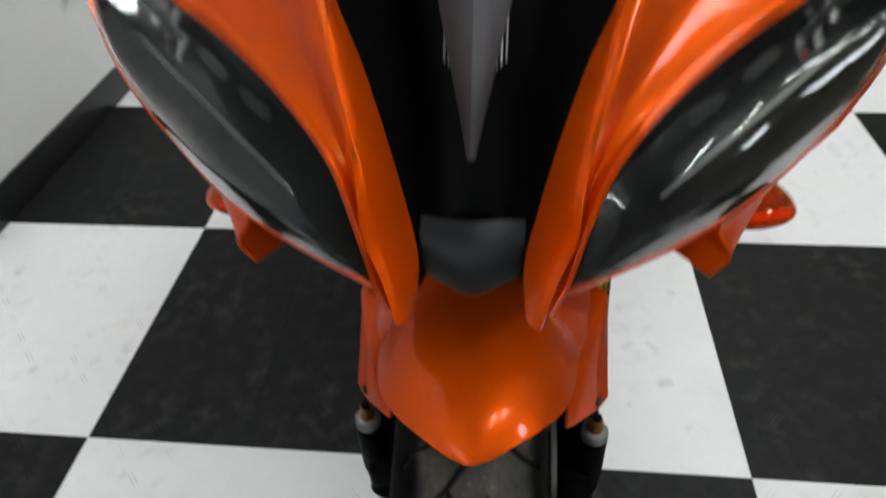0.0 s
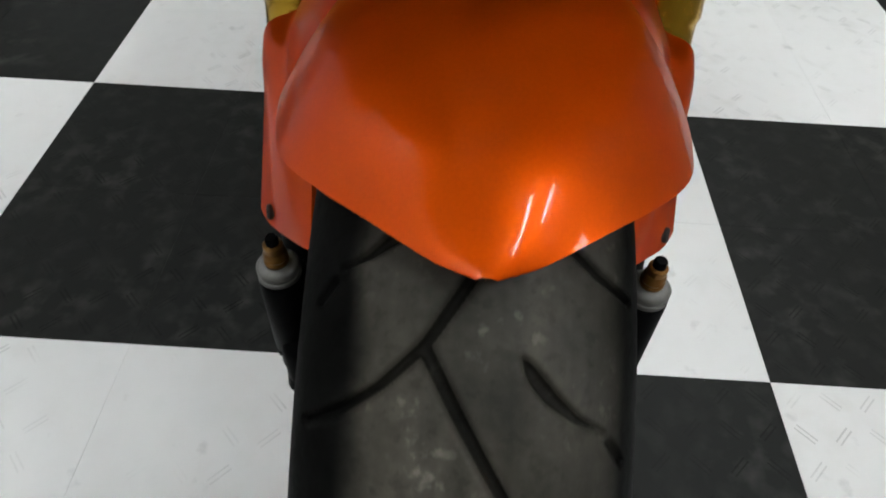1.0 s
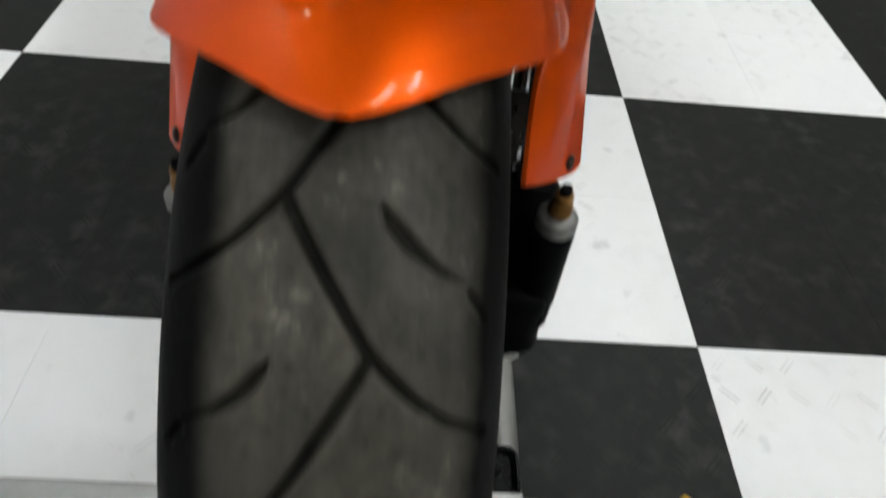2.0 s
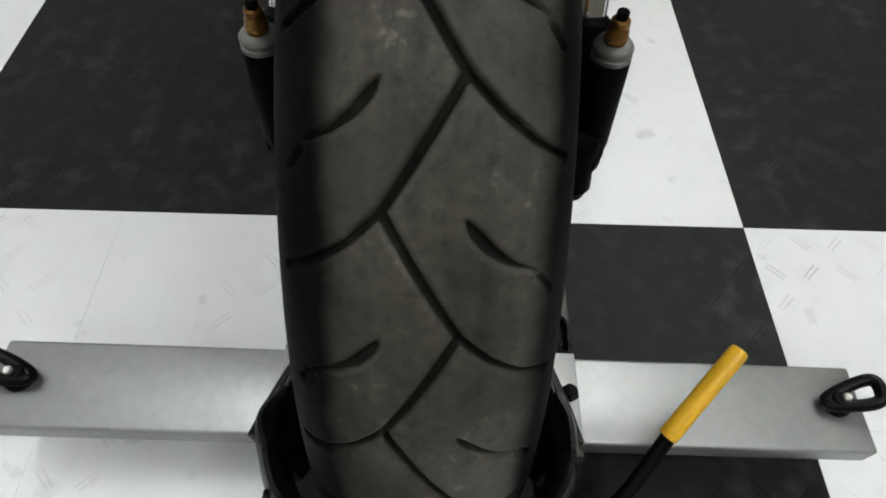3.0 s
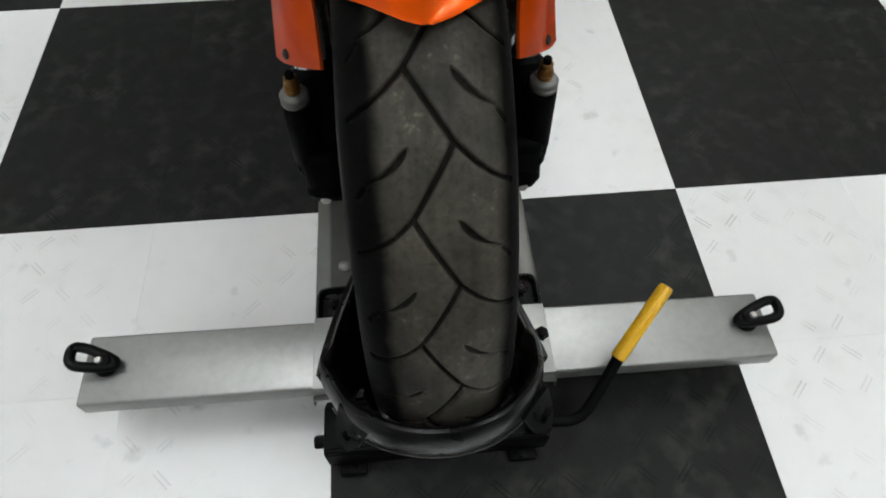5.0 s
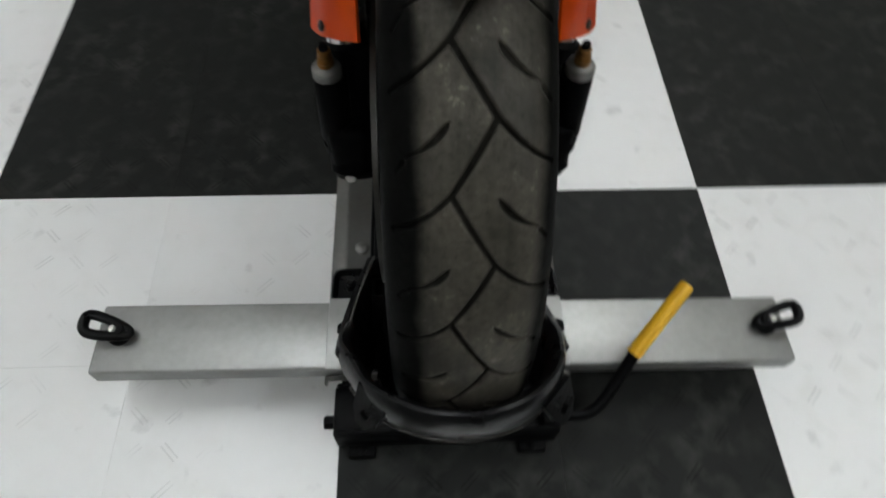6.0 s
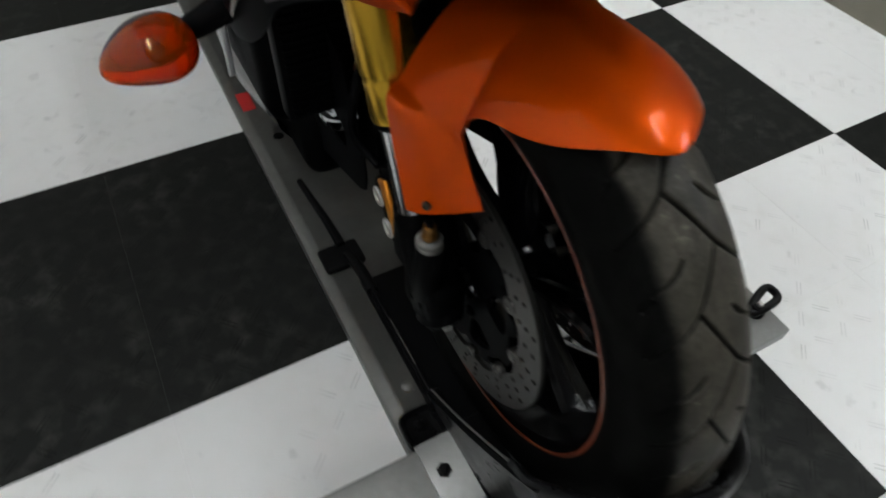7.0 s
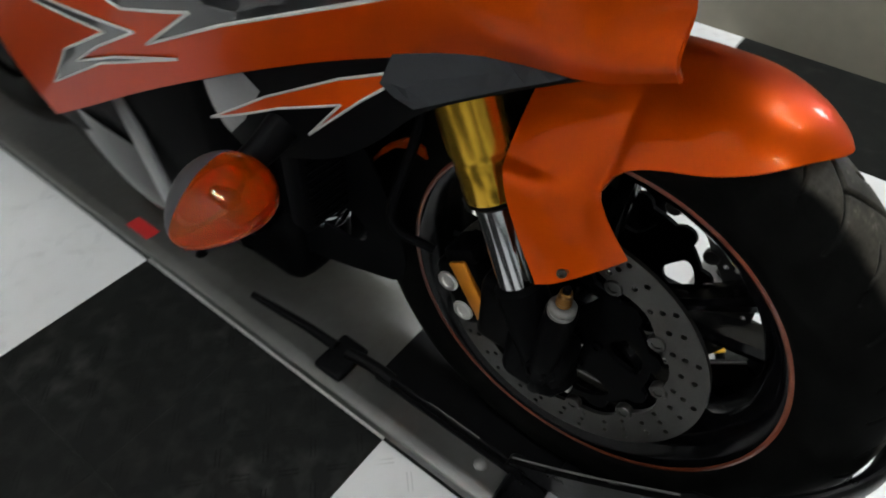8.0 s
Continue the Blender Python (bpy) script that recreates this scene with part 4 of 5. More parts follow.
for sx in (-1, 1):
    for k in range(5):
        x = sx * (0.0068 + 0.0027 * k)
        part("divider_rib", tube([(x, -0.2475 + 0.9 * abs(x) - 0.0006 * k, 0.8800 + 0.0016 * k), (x * 1.03, -0.2105 + 0.72 * abs(x), 0.9150), (x * 1.05, -0.1880 + 0.66 * abs(x), 0.9400)], 0.0005, 10, 6), ALLOY, intake, "fine bright fin")
part("lower_plate", thicken(loft([[(-0.032, -0.270, 0.801), (0, -0.268, 0.796), (0.032, -0.270, 0.801)], [(-0.0325, -0.281, 0.793), (0, -0.288, 0.788), (0.0325, -0.281, 0.793)],
                                 [(-0.0325, -0.286, 0.780), (0, -0.297, 0.774), (0.0325, -0.286, 0.780)], [(-0.027, -0.285, 0.763), (0, -0.294, 0.756), (0.027, -0.285, 0.763)], [(-0.020, -0.277, 0.756), (0, -0.283, 0.750), (0.020, -0.277, 0.756)]], 15, 20, True), 0.003), GREY_PLASTIC, intake, "dark grey curved lower plate")

# ---- side fairing: an orange panel over a black lower cowl, alike on both sides
LOW_EDGE = [(-0.2575, 0.157, 0.7435), (-0.212, 0.171, 0.7320), (-0.152, 0.193, 0.7345), (-0.054, 0.214, 0.706), (0.054, 0.231, 0.661), (0.215, 0.225, 0.577), (0.380, 0.215, 0.485), (0.545, 0.203, 0.393)]
TOP_EDGE = [(-0.250, 0.160, 0.795), (-0.222, 0.199, 0.809), (-0.196, 0.236, 0.850), (-0.100, 0.262, 0.905), (0.050, 0.266, 0.875), (0.215, 0.258, 0.805), (0.400, 0.240, 0.725), (0.600, 0.213, 0.610)]


def to_xyz(p, sx):
    return Vector((sx * p[1], p[0], p[2]))


SIDE_ROWS = []
for lo, hi in zip(LOW_EDGE, TOP_EDGE):
    a, b = to_xyz(lo, 1), to_xyz(hi, 1)
    scoop = max(0.0, min(1.0, (0.02 - lo[0]) / 0.16))
    SIDE_ROWS.append([a, a.lerp(b, 0.30) + Vector((0.007 + 0.002 * scoop, 0, 0)), a.lerp(b, 0.7) + Vector((0.008 - 0.012 * scoop, 0, 0)), b])
side_cross = [spline(r, 14) for r in SIDE_ROWS]
side_cols = [spline([r[i] for r in side_cross], 60) for i in range(14)]
SIDE_GRID = [[side_cols[i][k] for i in range(14)] for k in range(60)]
COWL_LOW = [(-0.218, 0.158, 0.732), (-0.168, 0.180, 0.712), (-0.110, 0.196, 0.680), (-0.070, 0.203, 0.640), (-0.030, 0.207, 0.608), (0.015, 0.208, 0.585), (0.060, 0.206, 0.566), (0.105, 0.202, 0.552)]
COWL_TOP = [(-0.214, 0.161, 0.7345), (-0.186, 0.172, 0.7385), (-0.150, 0.190, 0.742), (-0.095, 0.202, 0.728), (-0.045, 0.211, 0.708), (0.010, 0.219, 0.686), (0.060, 0.225, 0.662), (0.105, 0.226, 0.640)]
cowl_cross = [spline([to_xyz(lo, 1), to_xyz(lo, 1).lerp(to_xyz(hi, 1), 0.5) + Vector((0.006, 0, 0)), to_xyz(hi, 1)], 10) for lo, hi in zip(COWL_LOW, COWL_TOP)]
cowl_cols = [spline([r[i] for r in cowl_cross], 44) for i in range(10)]
COWL_GRID = [[cowl_cols[i][k] for i in range(10)] for k in range(44)]


def on_grid(grid, y, z, lift):
    """The point of a side sheet at y, z, lifted off it by so much: a plane through the sheet's nearest points."""
    P = np.array([tuple(p) for row in grid for p in row])
    near = P[np.argsort((P[:, 1] - y) ** 2 + (P[:, 2] - z) ** 2)[:9]]
    A = np.stack([np.ones(9), near[:, 1] - y, near[:, 2] - z], 1)
    x = np.linalg.lstsq(A, near[:, 0], rcond=None)[0][0]
    return Vector((float(x) + lift, y, z))


def piping(grid, outline, lift, sx, r):
    """A fine raised line that follows an outline on a side sheet."""
    out = []
    for a, b in zip(outline, outline[1:] + outline[:1]):
        n_ = max(2, int(math.hypot(b[0] - a[0], b[1] - a[1]) / 0.010) + 1)
        line = [on_grid(grid, a[0] + (b[0] - a[0]) * i / (n_ - 1), a[1] + (b[1] - a[1]) * i / (n_ - 1), lift) for i in range(n_)]
        out.append(tube([(sx * p.x, p.y, p.z) for p in line], r, max(2, n_), 6))
    return add(*out)


def decal(grid, outline, lift, sx):
    """A thin film that follows a side sheet, from an outline in y, z."""
    bm = bmesh.new()
    dense = []
    for a, b in zip(outline, outline[1:] + outline[:1]):
        n_ = max(1, int(math.hypot(b[0] - a[0], b[1] - a[1]) / 0.012))
        dense += [(a[0] + (b[0] - a[0]) * i / n_, a[1] + (b[1] - a[1]) * i / n_) for i in range(n_)]
    vs = [bm.verts.new((0, y, z)) for y, z in dense]
    es = [bm.edges.new((a, b)) for a, b in zip(vs, vs[1:] + vs[:1])]
    bmesh.ops.triangle_fill(bm, edges=es, use_beauty=True, normal=(1, 0, 0))
    bmesh.ops.subdivide_edges(bm, edges=[e for e in bm.edges if e.calc_length() > 0.02], cuts=1)
    for v in bm.verts:
        p = on_grid(grid, v.co.y, v.co.z, lift)
        v.co = (sx * p.x, p.y, p.z)
    bmesh.ops.recalc_face_normals(bm, faces=bm.faces[:])
    bm.normal_update()
    for f in bm.faces:
        if f.normal.x * sx < 0:
            f.normal_flip()
    return bm


ZIGZAG = [(0.376, 0.646), (0.254, 0.657), (0.152, 0.668), (0.240, 0.622), (0.315, 0.577), (0.220, 0.618), (0.109, 0.657), (0.260, 0.595), (0.441, 0.496), (0.330, 0.585), (0.207, 0.649), (0.314, 0.641), (0.389, 0.634)]
BOLT = [(0.150, 0.690), (0.057, 0.716), (0.142, 0.660), (0.030, 0.714), (-0.091, 0.763), (-0.140, 0.785), (-0.020, 0.800), (0.100, 0.765), (0.200, 0.700)]
FLASH = [(0.114, 0.590), (0.024, 0.650), (-0.049, 0.690), (-0.124, 0.722), (-0.094, 0.702), (-0.066, 0.678), (-0.013, 0.628), (-0.050, 0.670), (0.012, 0.644)]

for sx in (-1, 1):
    rows = [[Vector((sx * p.x, p.y, p.z)) for p in row] for row in SIDE_GRID]
    panel = bike_part("side_fairing", thicken(skin(rows, sx > 0), 0.003), ORANGE, "long pearl orange side fairing with a black zigzag graphic")
    fr = [rows[0], [p + Vector((-sx * 0.030, 0.030, 0.006)) for p in rows[0]], [p + Vector((-sx * 0.045, 0.075, 0.012)) for p in rows[0]]]
    part("inner_duct", thicken(skin(fr, sx < 0), 0.002), ORANGE, panel)
    for shape in (ZIGZAG, BOLT):
        part("graphic_outline", piping(SIDE_GRID, shape, 0.0022, sx, 0.0014), SILVER, panel, "silver outline of the graphic")
        part("graphic", decal(SIDE_GRID, shape, 0.0016, sx), GRAPHIC_BLACK, panel, "glossy black zigzag graphic")
    rows = [[Vector((sx * p.x, p.y, p.z)) for p in row] for row in COWL_GRID]
    cowl = bike_part("lower_cowl", thicken(skin(rows, sx > 0), 0.003), BLACK_PLASTIC, "black lower cowl with an orange flash")
    part("cowl_facet", decal(COWL_GRID, [(0.100, 0.636), (0.046, 0.664), (0.030, 0.652), (0.060, 0.612), (0.100, 0.575)], 0.0015, sx), GREY_PANEL, cowl, "flat grey rear facet", False)
    part("cowl_panel", decal(COWL_GRID, [(-0.204, 0.7340), (-0.150, 0.7395), (-0.095, 0.7260), (-0.085, 0.700), (-0.108, 0.6860), (-0.165, 0.7165)], 0.0050, sx), SLATE, cowl, "dark grey front panel", False)
    part("cowl_stay", turned(box((-0.004, -0.020, -0.082), (0.004, 0.020, 0.082), 0.003), Matrix.Translation((sx * 0.172, 0.385, 0.395)) @ Matrix.Rotation(radians(-36), 4, "X") @ Matrix.Rotation(radians(-sx * 8), 4, "Y")), GREY_PANEL, cowl, "grey stay below the fairing")
    part("flash_outline", piping(COWL_GRID, FLASH, 0.0024, sx, 0.0011), SILVER, cowl, "silver outline of the flash")
    part("flash", decal(COWL_GRID, FLASH, 0.0018, sx), ORANGE, cowl, "orange flash graphic")


# ---- turn signals
def turn_signal(sx):
    c = Vector((sx * 0.295, 0.008, 0.601))
    m = Matrix.Translation(c) @ Matrix.Rotation(radians(-sx * 8), 4, "Z")

    def shell(lo, hi):
        bm = bmesh.new()
        bmesh.ops.create_uvsphere(bm, u_segments=32, v_segments=20, radius=1)
        for v in bm.verts:
            t = v.co.x * sx
            v.co = Vector((v.co.x * 0.0450, v.co.y * 0.040 * (1 - 0.20 * t), v.co.z * 0.0265 * (1 - 0.34 * t) - 0.007 * max(t, 0.0) ** 2 - 0.001 * t))
        geom = bm.verts[:] + bm.edges[:] + bm.faces[:]
        if lo is not None:
            bmesh.ops.bisect_plane(bm, geom=geom, plane_co=(0, lo, 0), plane_no=(0, -1, 0), clear_outer=True)
        if hi is not None:
            bmesh.ops.bisect_plane(bm, geom=bm.verts[:] + bm.edges[:] + bm.faces[:], plane_co=(0, hi, 0), plane_no=(0, 1, 0), clear_outer=True)
        bm.transform(m)
        return bm

    sig = bike_part("turn_signal", thicken(shell(0.010, None), 0.002), DIVIDER_GREY, "amber turn signal on a short black stalk")
    lens = part("lens", thicken(shell(None, 0.010), 0.0022), AMBER, sig, "amber signal lens")
    lens.visible_shadow = False
    dish = bmesh.new()
    bmesh.ops.create_uvsphere(dish, u_segments=24, v_segments=14, radius=1)
    for v in dish.verts:
        v.co = Vector((v.co.x * 0.034 - sx * 0.003, 0.010 + abs(v.co.y) * 0.018, v.co.z * 0.0185))
    part("reflector", turned(dish, m), AMBER_BACK, sig)
    part("bulb", add(lathe([(0, 0.006), (0.008, 0.007), (0.014, 0.009), (0.020, 0.008), (0.024, 0.004), (0.025, 0.0)], m @ Vector((-sx * 0.006, 0.010, 0)), m @ Vector((-sx * 0.006, -0.1, 0)), 16, False)), GREY_PLASTIC, sig)
    part("stalk", tube([m @ Vector((-sx * 0.036, 0.012, 0)), (sx * 0.235, 0.02, 0.612), (sx * 0.205, 0.02, 0.625)], (0.011, 0.016), 14, 16), BLACK_PLASTIC, sig)


for sx in (-1, 1):
    turn_signal(sx)

# ---- dark works behind the wheel: radiator, headers, engine front
rad = bike_part("radiator", box((-0.165, 0.075, 0.42), (0.165, 0.105, 0.70), 0.006), BLACK_PLASTIC, "black radiator core behind the front wheel")
for k in range(26):
    z = 0.43 + k * 0.0102
    part("radiator_fin", box((-0.158, 0.0705, z), (0.158, 0.0745, z + 0.0035), 0.0008, 1), CAST_BLACK, rad)
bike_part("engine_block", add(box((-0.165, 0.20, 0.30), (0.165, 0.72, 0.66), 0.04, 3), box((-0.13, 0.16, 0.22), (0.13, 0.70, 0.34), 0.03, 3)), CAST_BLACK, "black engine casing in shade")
for sx in (-1, 1):
    hole = [(0.098 + 0.052 * math.cos(2 * math.pi * k / 18), 0.392 + (0.030 + 0.006 * math.cos(4 * math.pi * k / 18)) * math.sin(2 * math.pi * k / 18)) for k in range(18)]
    edge = [tuple(p)[:2] for p in spline([(-0.014, 0.385, 0), (-0.004, 0.345, 0), (0.050, 0.322, 0), (0.125, 0.297, 0), (0.260, 0.259, 0), (0.420, 0.245, 0)], 26)] + [(0.420, 0.42), (0.24, 0.55), (0.120, 0.560), (0.040, 0.520), (0.000, 0.450)]
    to_side = Matrix(((0, 0, sx, sx * 0.101), (1, 0, 0, 0), (0, 1, 0, 0), (0, 0, 0, 1)))
    bike_part("radiator_shroud", plate(edge, 0.003, to_side, [hole]), BLACK_PLASTIC, "black shroud between radiator and belly pan", False)
bike_part("belly_pan", thicken(loft([[(-0.15, 0.26, 0.36), (-0.13, 0.26, 0.24), (0, 0.24, 0.19), (0.13, 0.26, 0.24), (0.15, 0.26, 0.36)], [(-0.17, 0.5, 0.38), (-0.15, 0.5, 0.22), (0, 0.5, 0.17), (0.15, 0.5, 0.22), (0.17, 0.5, 0.38)], [(-0.14, 0.82, 0.36), (-0.10, 0.82, 0.25), (0, 0.82, 0.21), (0.10, 0.82, 0.25), (0.14, 0.82, 0.36)]], 17, 14, True), 0.003), BLACK_GLOSS, "black belly pan under the engine")
# Unseen tank, seat and rear end, added so the bike shades the rail.
bike_part("fuel_tank", thicken(loft([[(-0.03, 0.16, 0.93), (0, 0.15, 0.95), (0.03, 0.16, 0.93)], [(-0.17, 0.30, 0.80), (-0.14, 0.28, 0.95), (0, 0.27, 1.02), (0.14, 0.28, 0.95), (0.17, 0.30, 0.80)], [(-0.17, 0.50, 0.76), (-0.15, 0.48, 0.93), (0, 0.47, 1.0), (0.15, 0.48, 0.93), (0.17, 0.50, 0.76)], [(-0.09, 0.66, 0.74), (-0.08, 0.68, 0.80), (0, 0.69, 0.84), (0.08, 0.68, 0.80), (0.09, 0.66, 0.74)]], 21, 24, True), 0.003), ORANGE, "orange fuel tank, unseen, added to shade the rail")
bike_part("seat", thicken(loft([[(-0.09, 0.66, 0.74), (0, 0.68, 0.83), (0.09, 0.66, 0.74)], [(-0.13, 0.82, 0.76), (0, 0.82, 0.83), (0.13, 0.82, 0.76)], [(-0.11, 1.0, 0.82), (0, 1.0, 0.90), (0.11, 1.0, 0.82)], [(-0.05, 1.26, 0.92), (0, 1.27, 0.96), (0.05, 1.26, 0.92)]], 15, 24, True), 0.02), BLACK_PLASTIC, "black seat and tail, unseen, added to shade the rail")
bike_part("swingarm", add(box((-0.125, 0.66, 0.40), (-0.095, 1.20, 0.46), 0.012, 2), box((0.095, 0.66, 0.40), (0.125, 1.20, 0.46), 0.012, 2), rod((-0.12, 1.168, 0.375), (0.12, 1.168, 0.375), 0.014), box((-0.12, 0.68, 0.40), (0.12, 0.74, 0.46), 0.012, 2)), CAST_BLACK, "black swingarm, unseen, added to shade the rail")
rear = bike_part("rear_wheel", turned(rim_mesh(), Matrix.Translation((0, 1.168, 0.375))), BLACK_GLOSS, "black alloy rear wheel")
part("tyre", turned(lathe([(1.5 * x + 0.1, r) for x, r in tyre_profile(24)], (-0.1, 0, 0), (1, 0, 0), 72, close=False), Matrix.Translation((0, 1.168, 0.375))), RUBBER_PLAIN, rear, "black rear tyre")
for k in range(5):
    part("spoke", turned(box((-0.014, 0.0, -0.012), (0.014, 0.19, 0.012), 0.006, 2), Matrix.Translation((0, 1.168, 0.375)) @ Matrix.Rotation(2 * math.pi * k / 5, 4, "X")), BLACK_GLOSS, rear)
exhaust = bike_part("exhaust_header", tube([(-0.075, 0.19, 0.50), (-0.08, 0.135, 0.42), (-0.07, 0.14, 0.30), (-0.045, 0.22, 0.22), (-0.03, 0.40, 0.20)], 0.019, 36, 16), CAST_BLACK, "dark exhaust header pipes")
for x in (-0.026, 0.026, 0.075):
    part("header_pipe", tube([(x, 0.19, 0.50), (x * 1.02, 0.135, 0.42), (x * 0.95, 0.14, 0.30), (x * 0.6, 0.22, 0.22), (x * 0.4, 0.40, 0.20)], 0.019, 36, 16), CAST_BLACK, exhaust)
# Chrome bands added to give the bright glint behind the shroud's hole.
for x in (-0.078, 0.074):
    part("header_glint_band", lathe([(0, 0.0195), (0.001, 0.0270), (0.006, 0.0300), (0.018, 0.0300), (0.021, 0.0280), (0.024, 0.0300), (0.038, 0.0300), (0.044, 0.0270), (0.045, 0.0195)], (x, 0.1380, 0.352), (x * 1.02, 0.1360, 0.402), 28), CHROME, exhaust, "chrome band added for a bright glint on the header")
# Unseen sheet, added to keep ceiling light from falling behind the nose.
bike_part("nose_light_block", thicken(loft([[(-0.245, -0.150, 0.945), (-0.10, -0.128, 1.030), (0, -0.115, 1.036), (0.10, -0.128, 1.030), (0.245, -0.150, 0.945)],
                                             [(-0.262, -0.02, 0.900), (-0.15, 0.0, 0.985), (0, 0.0, 1.0), (0.15, 0.0, 0.985), (0.262, -0.02, 0.900)],
                                             [(-0.262, 0.16, 0.840), (-0.17, 0.20, 0.92), (0, 0.22, 0.96), (0.17, 0.20, 0.92), (0.262, 0.16, 0.840)]], 17, 12, True), 0.003), BLACK_PLASTIC, "unseen black sheet behind the nose that blocks ceiling light")
# Added board above the radiator: stops lamp reflections reaching the fender top.
bike_part("fender_light_block", box((-0.19, 0.030, 0.70), (0.19, 0.050, 0.93), 0.006), BLACK_PLASTIC, "hidden black board above the radiator that blocks lamp light")
steer = bike_part("triple_clamp", box((-0.135, fork_y(0.80) - 0.035, 0.785), (0.135, fork_y(0.80) + 0.035, 0.815), 0.012, 3), CAST_BLACK, "black lower fork clamp")

# ---------------------------------------------------------------- wheel stand
STAND_TOP = WZ - WR
stand = thing("motorcycle_stand", (BX, -0.31, 0), "grey steel wheel stand with a cross bar and black cradle", "wheel stand")
SS = Vector((0, 0.31, 0))


def stand_part(name, bm, material, label="", parent=None, smooth=True):
    if parent is None:
        return part(name, bm, material, stand, label, smooth, at=SS)
    return part(name, bm, material, parent, label, smooth)


def rail_sheet():
    """A folded tread sheet: a flat middle, a shallow ridge along each side and a short lip turned down."""
    half = [(0.0, 0.0), (0.138, 0.0), (0.1405, 0.0009), (0.1440, 0.0012), (0.1475, 0.0009), (0.150, 0.0), (0.1598, -0.0004), (0.1622, -0.0022), (0.1630, -0.0075), (0.1630, -0.0180)]
    line = [(-x, z) for x, z in half[:0:-1]] + half
    return thicken(skin([[(x, y, STAND_TOP - 0.002 + z) for x, z in line] for y in (-0.365, 1.35)], True), 0.0025)


rail = stand_part("rail", rail_sheet(), RAIL_SHADED, "long grey steel rail under the motorcycle")
for sx in (-1, 1):
    stand_part("rail_beam", box((sx * 0.112 - 0.016, -0.360, 0.004), (sx * 0.112 + 0.016, 1.345, STAND_TOP - 0.006), 0.003), STAND_BLACK, "black box beam under the rail", rail)
for y in (-0.30, 0.50, 1.28):
    stand_part("rail_rib", box((-0.150, y - 0.02, STAND_TOP - 0.030), (0.150, y + 0.02, STAND_TOP - 0.007), 0.003), STAND_BLACK, "", rail)
BAR_Z = 0.096
TILT_BAR = Matrix.Translation((0.006, 0, BAR_Z)) @ Matrix.Rotation(radians(1.2), 4, "Y")
bar = stand_part("cross_bar", turned(box((-0.467, -0.358, -0.030), (0.467, -0.261, 0.0), 0.004, 3), TILT_BAR), STAND_GREY, "flat grey steel cross bar with tie-down rings")
for sx in (-1, 1):
    c = TILT_BAR @ Vector((sx * 0.436, -0.306, 0))
    ring = stand_part("tie_down_ring", lathe([(0, 0.014), (0.002, 0.0155), (0.007, 0.0155), (0.012, 0.0125), (0.018, 0.0110), (0.020, 0.009)], c, c + Vector((0, 0, 1)), 28), STAND_BLACK, "black forged tie-down ring")
    eye = []
    for k in range(33):
        a = 2 * math.pi * k / 32
        reach = 0.0260 * math.cos(a) - 0.0050 * math.cos(2 * a)
        wide = 0.0150 * math.sin(a) * (0.86 + 0.18 * math.cos(a))
        eye.append(c + Vector((sx * (0.0165 + reach), 0.16 * reach + wide + 0.004, 0.0200 + 0.34 * reach)))
    stand_part("ring_loop", tube(eye, 0.0068, 64, 12, False), CRADLE_BLACK, "", ring)
    stand_part("ring_bolt", lathe([(0, 0.0048), (0.003, 0.0048), (0.0045, 0.0034)], c + Vector((sx * 0.003, 0, 0.020)), c + Vector((sx * 0.003, 0, 1)), 16), ALLOY, "bright bolt head", ring)
saddle = stand_part("rail_saddle", turned(box((-0.166, -0.361, 0.001), (0.154, -0.258, 0.006), 0.0015), TILT_BAR), STAND_GREY, "steel plate over the rail")
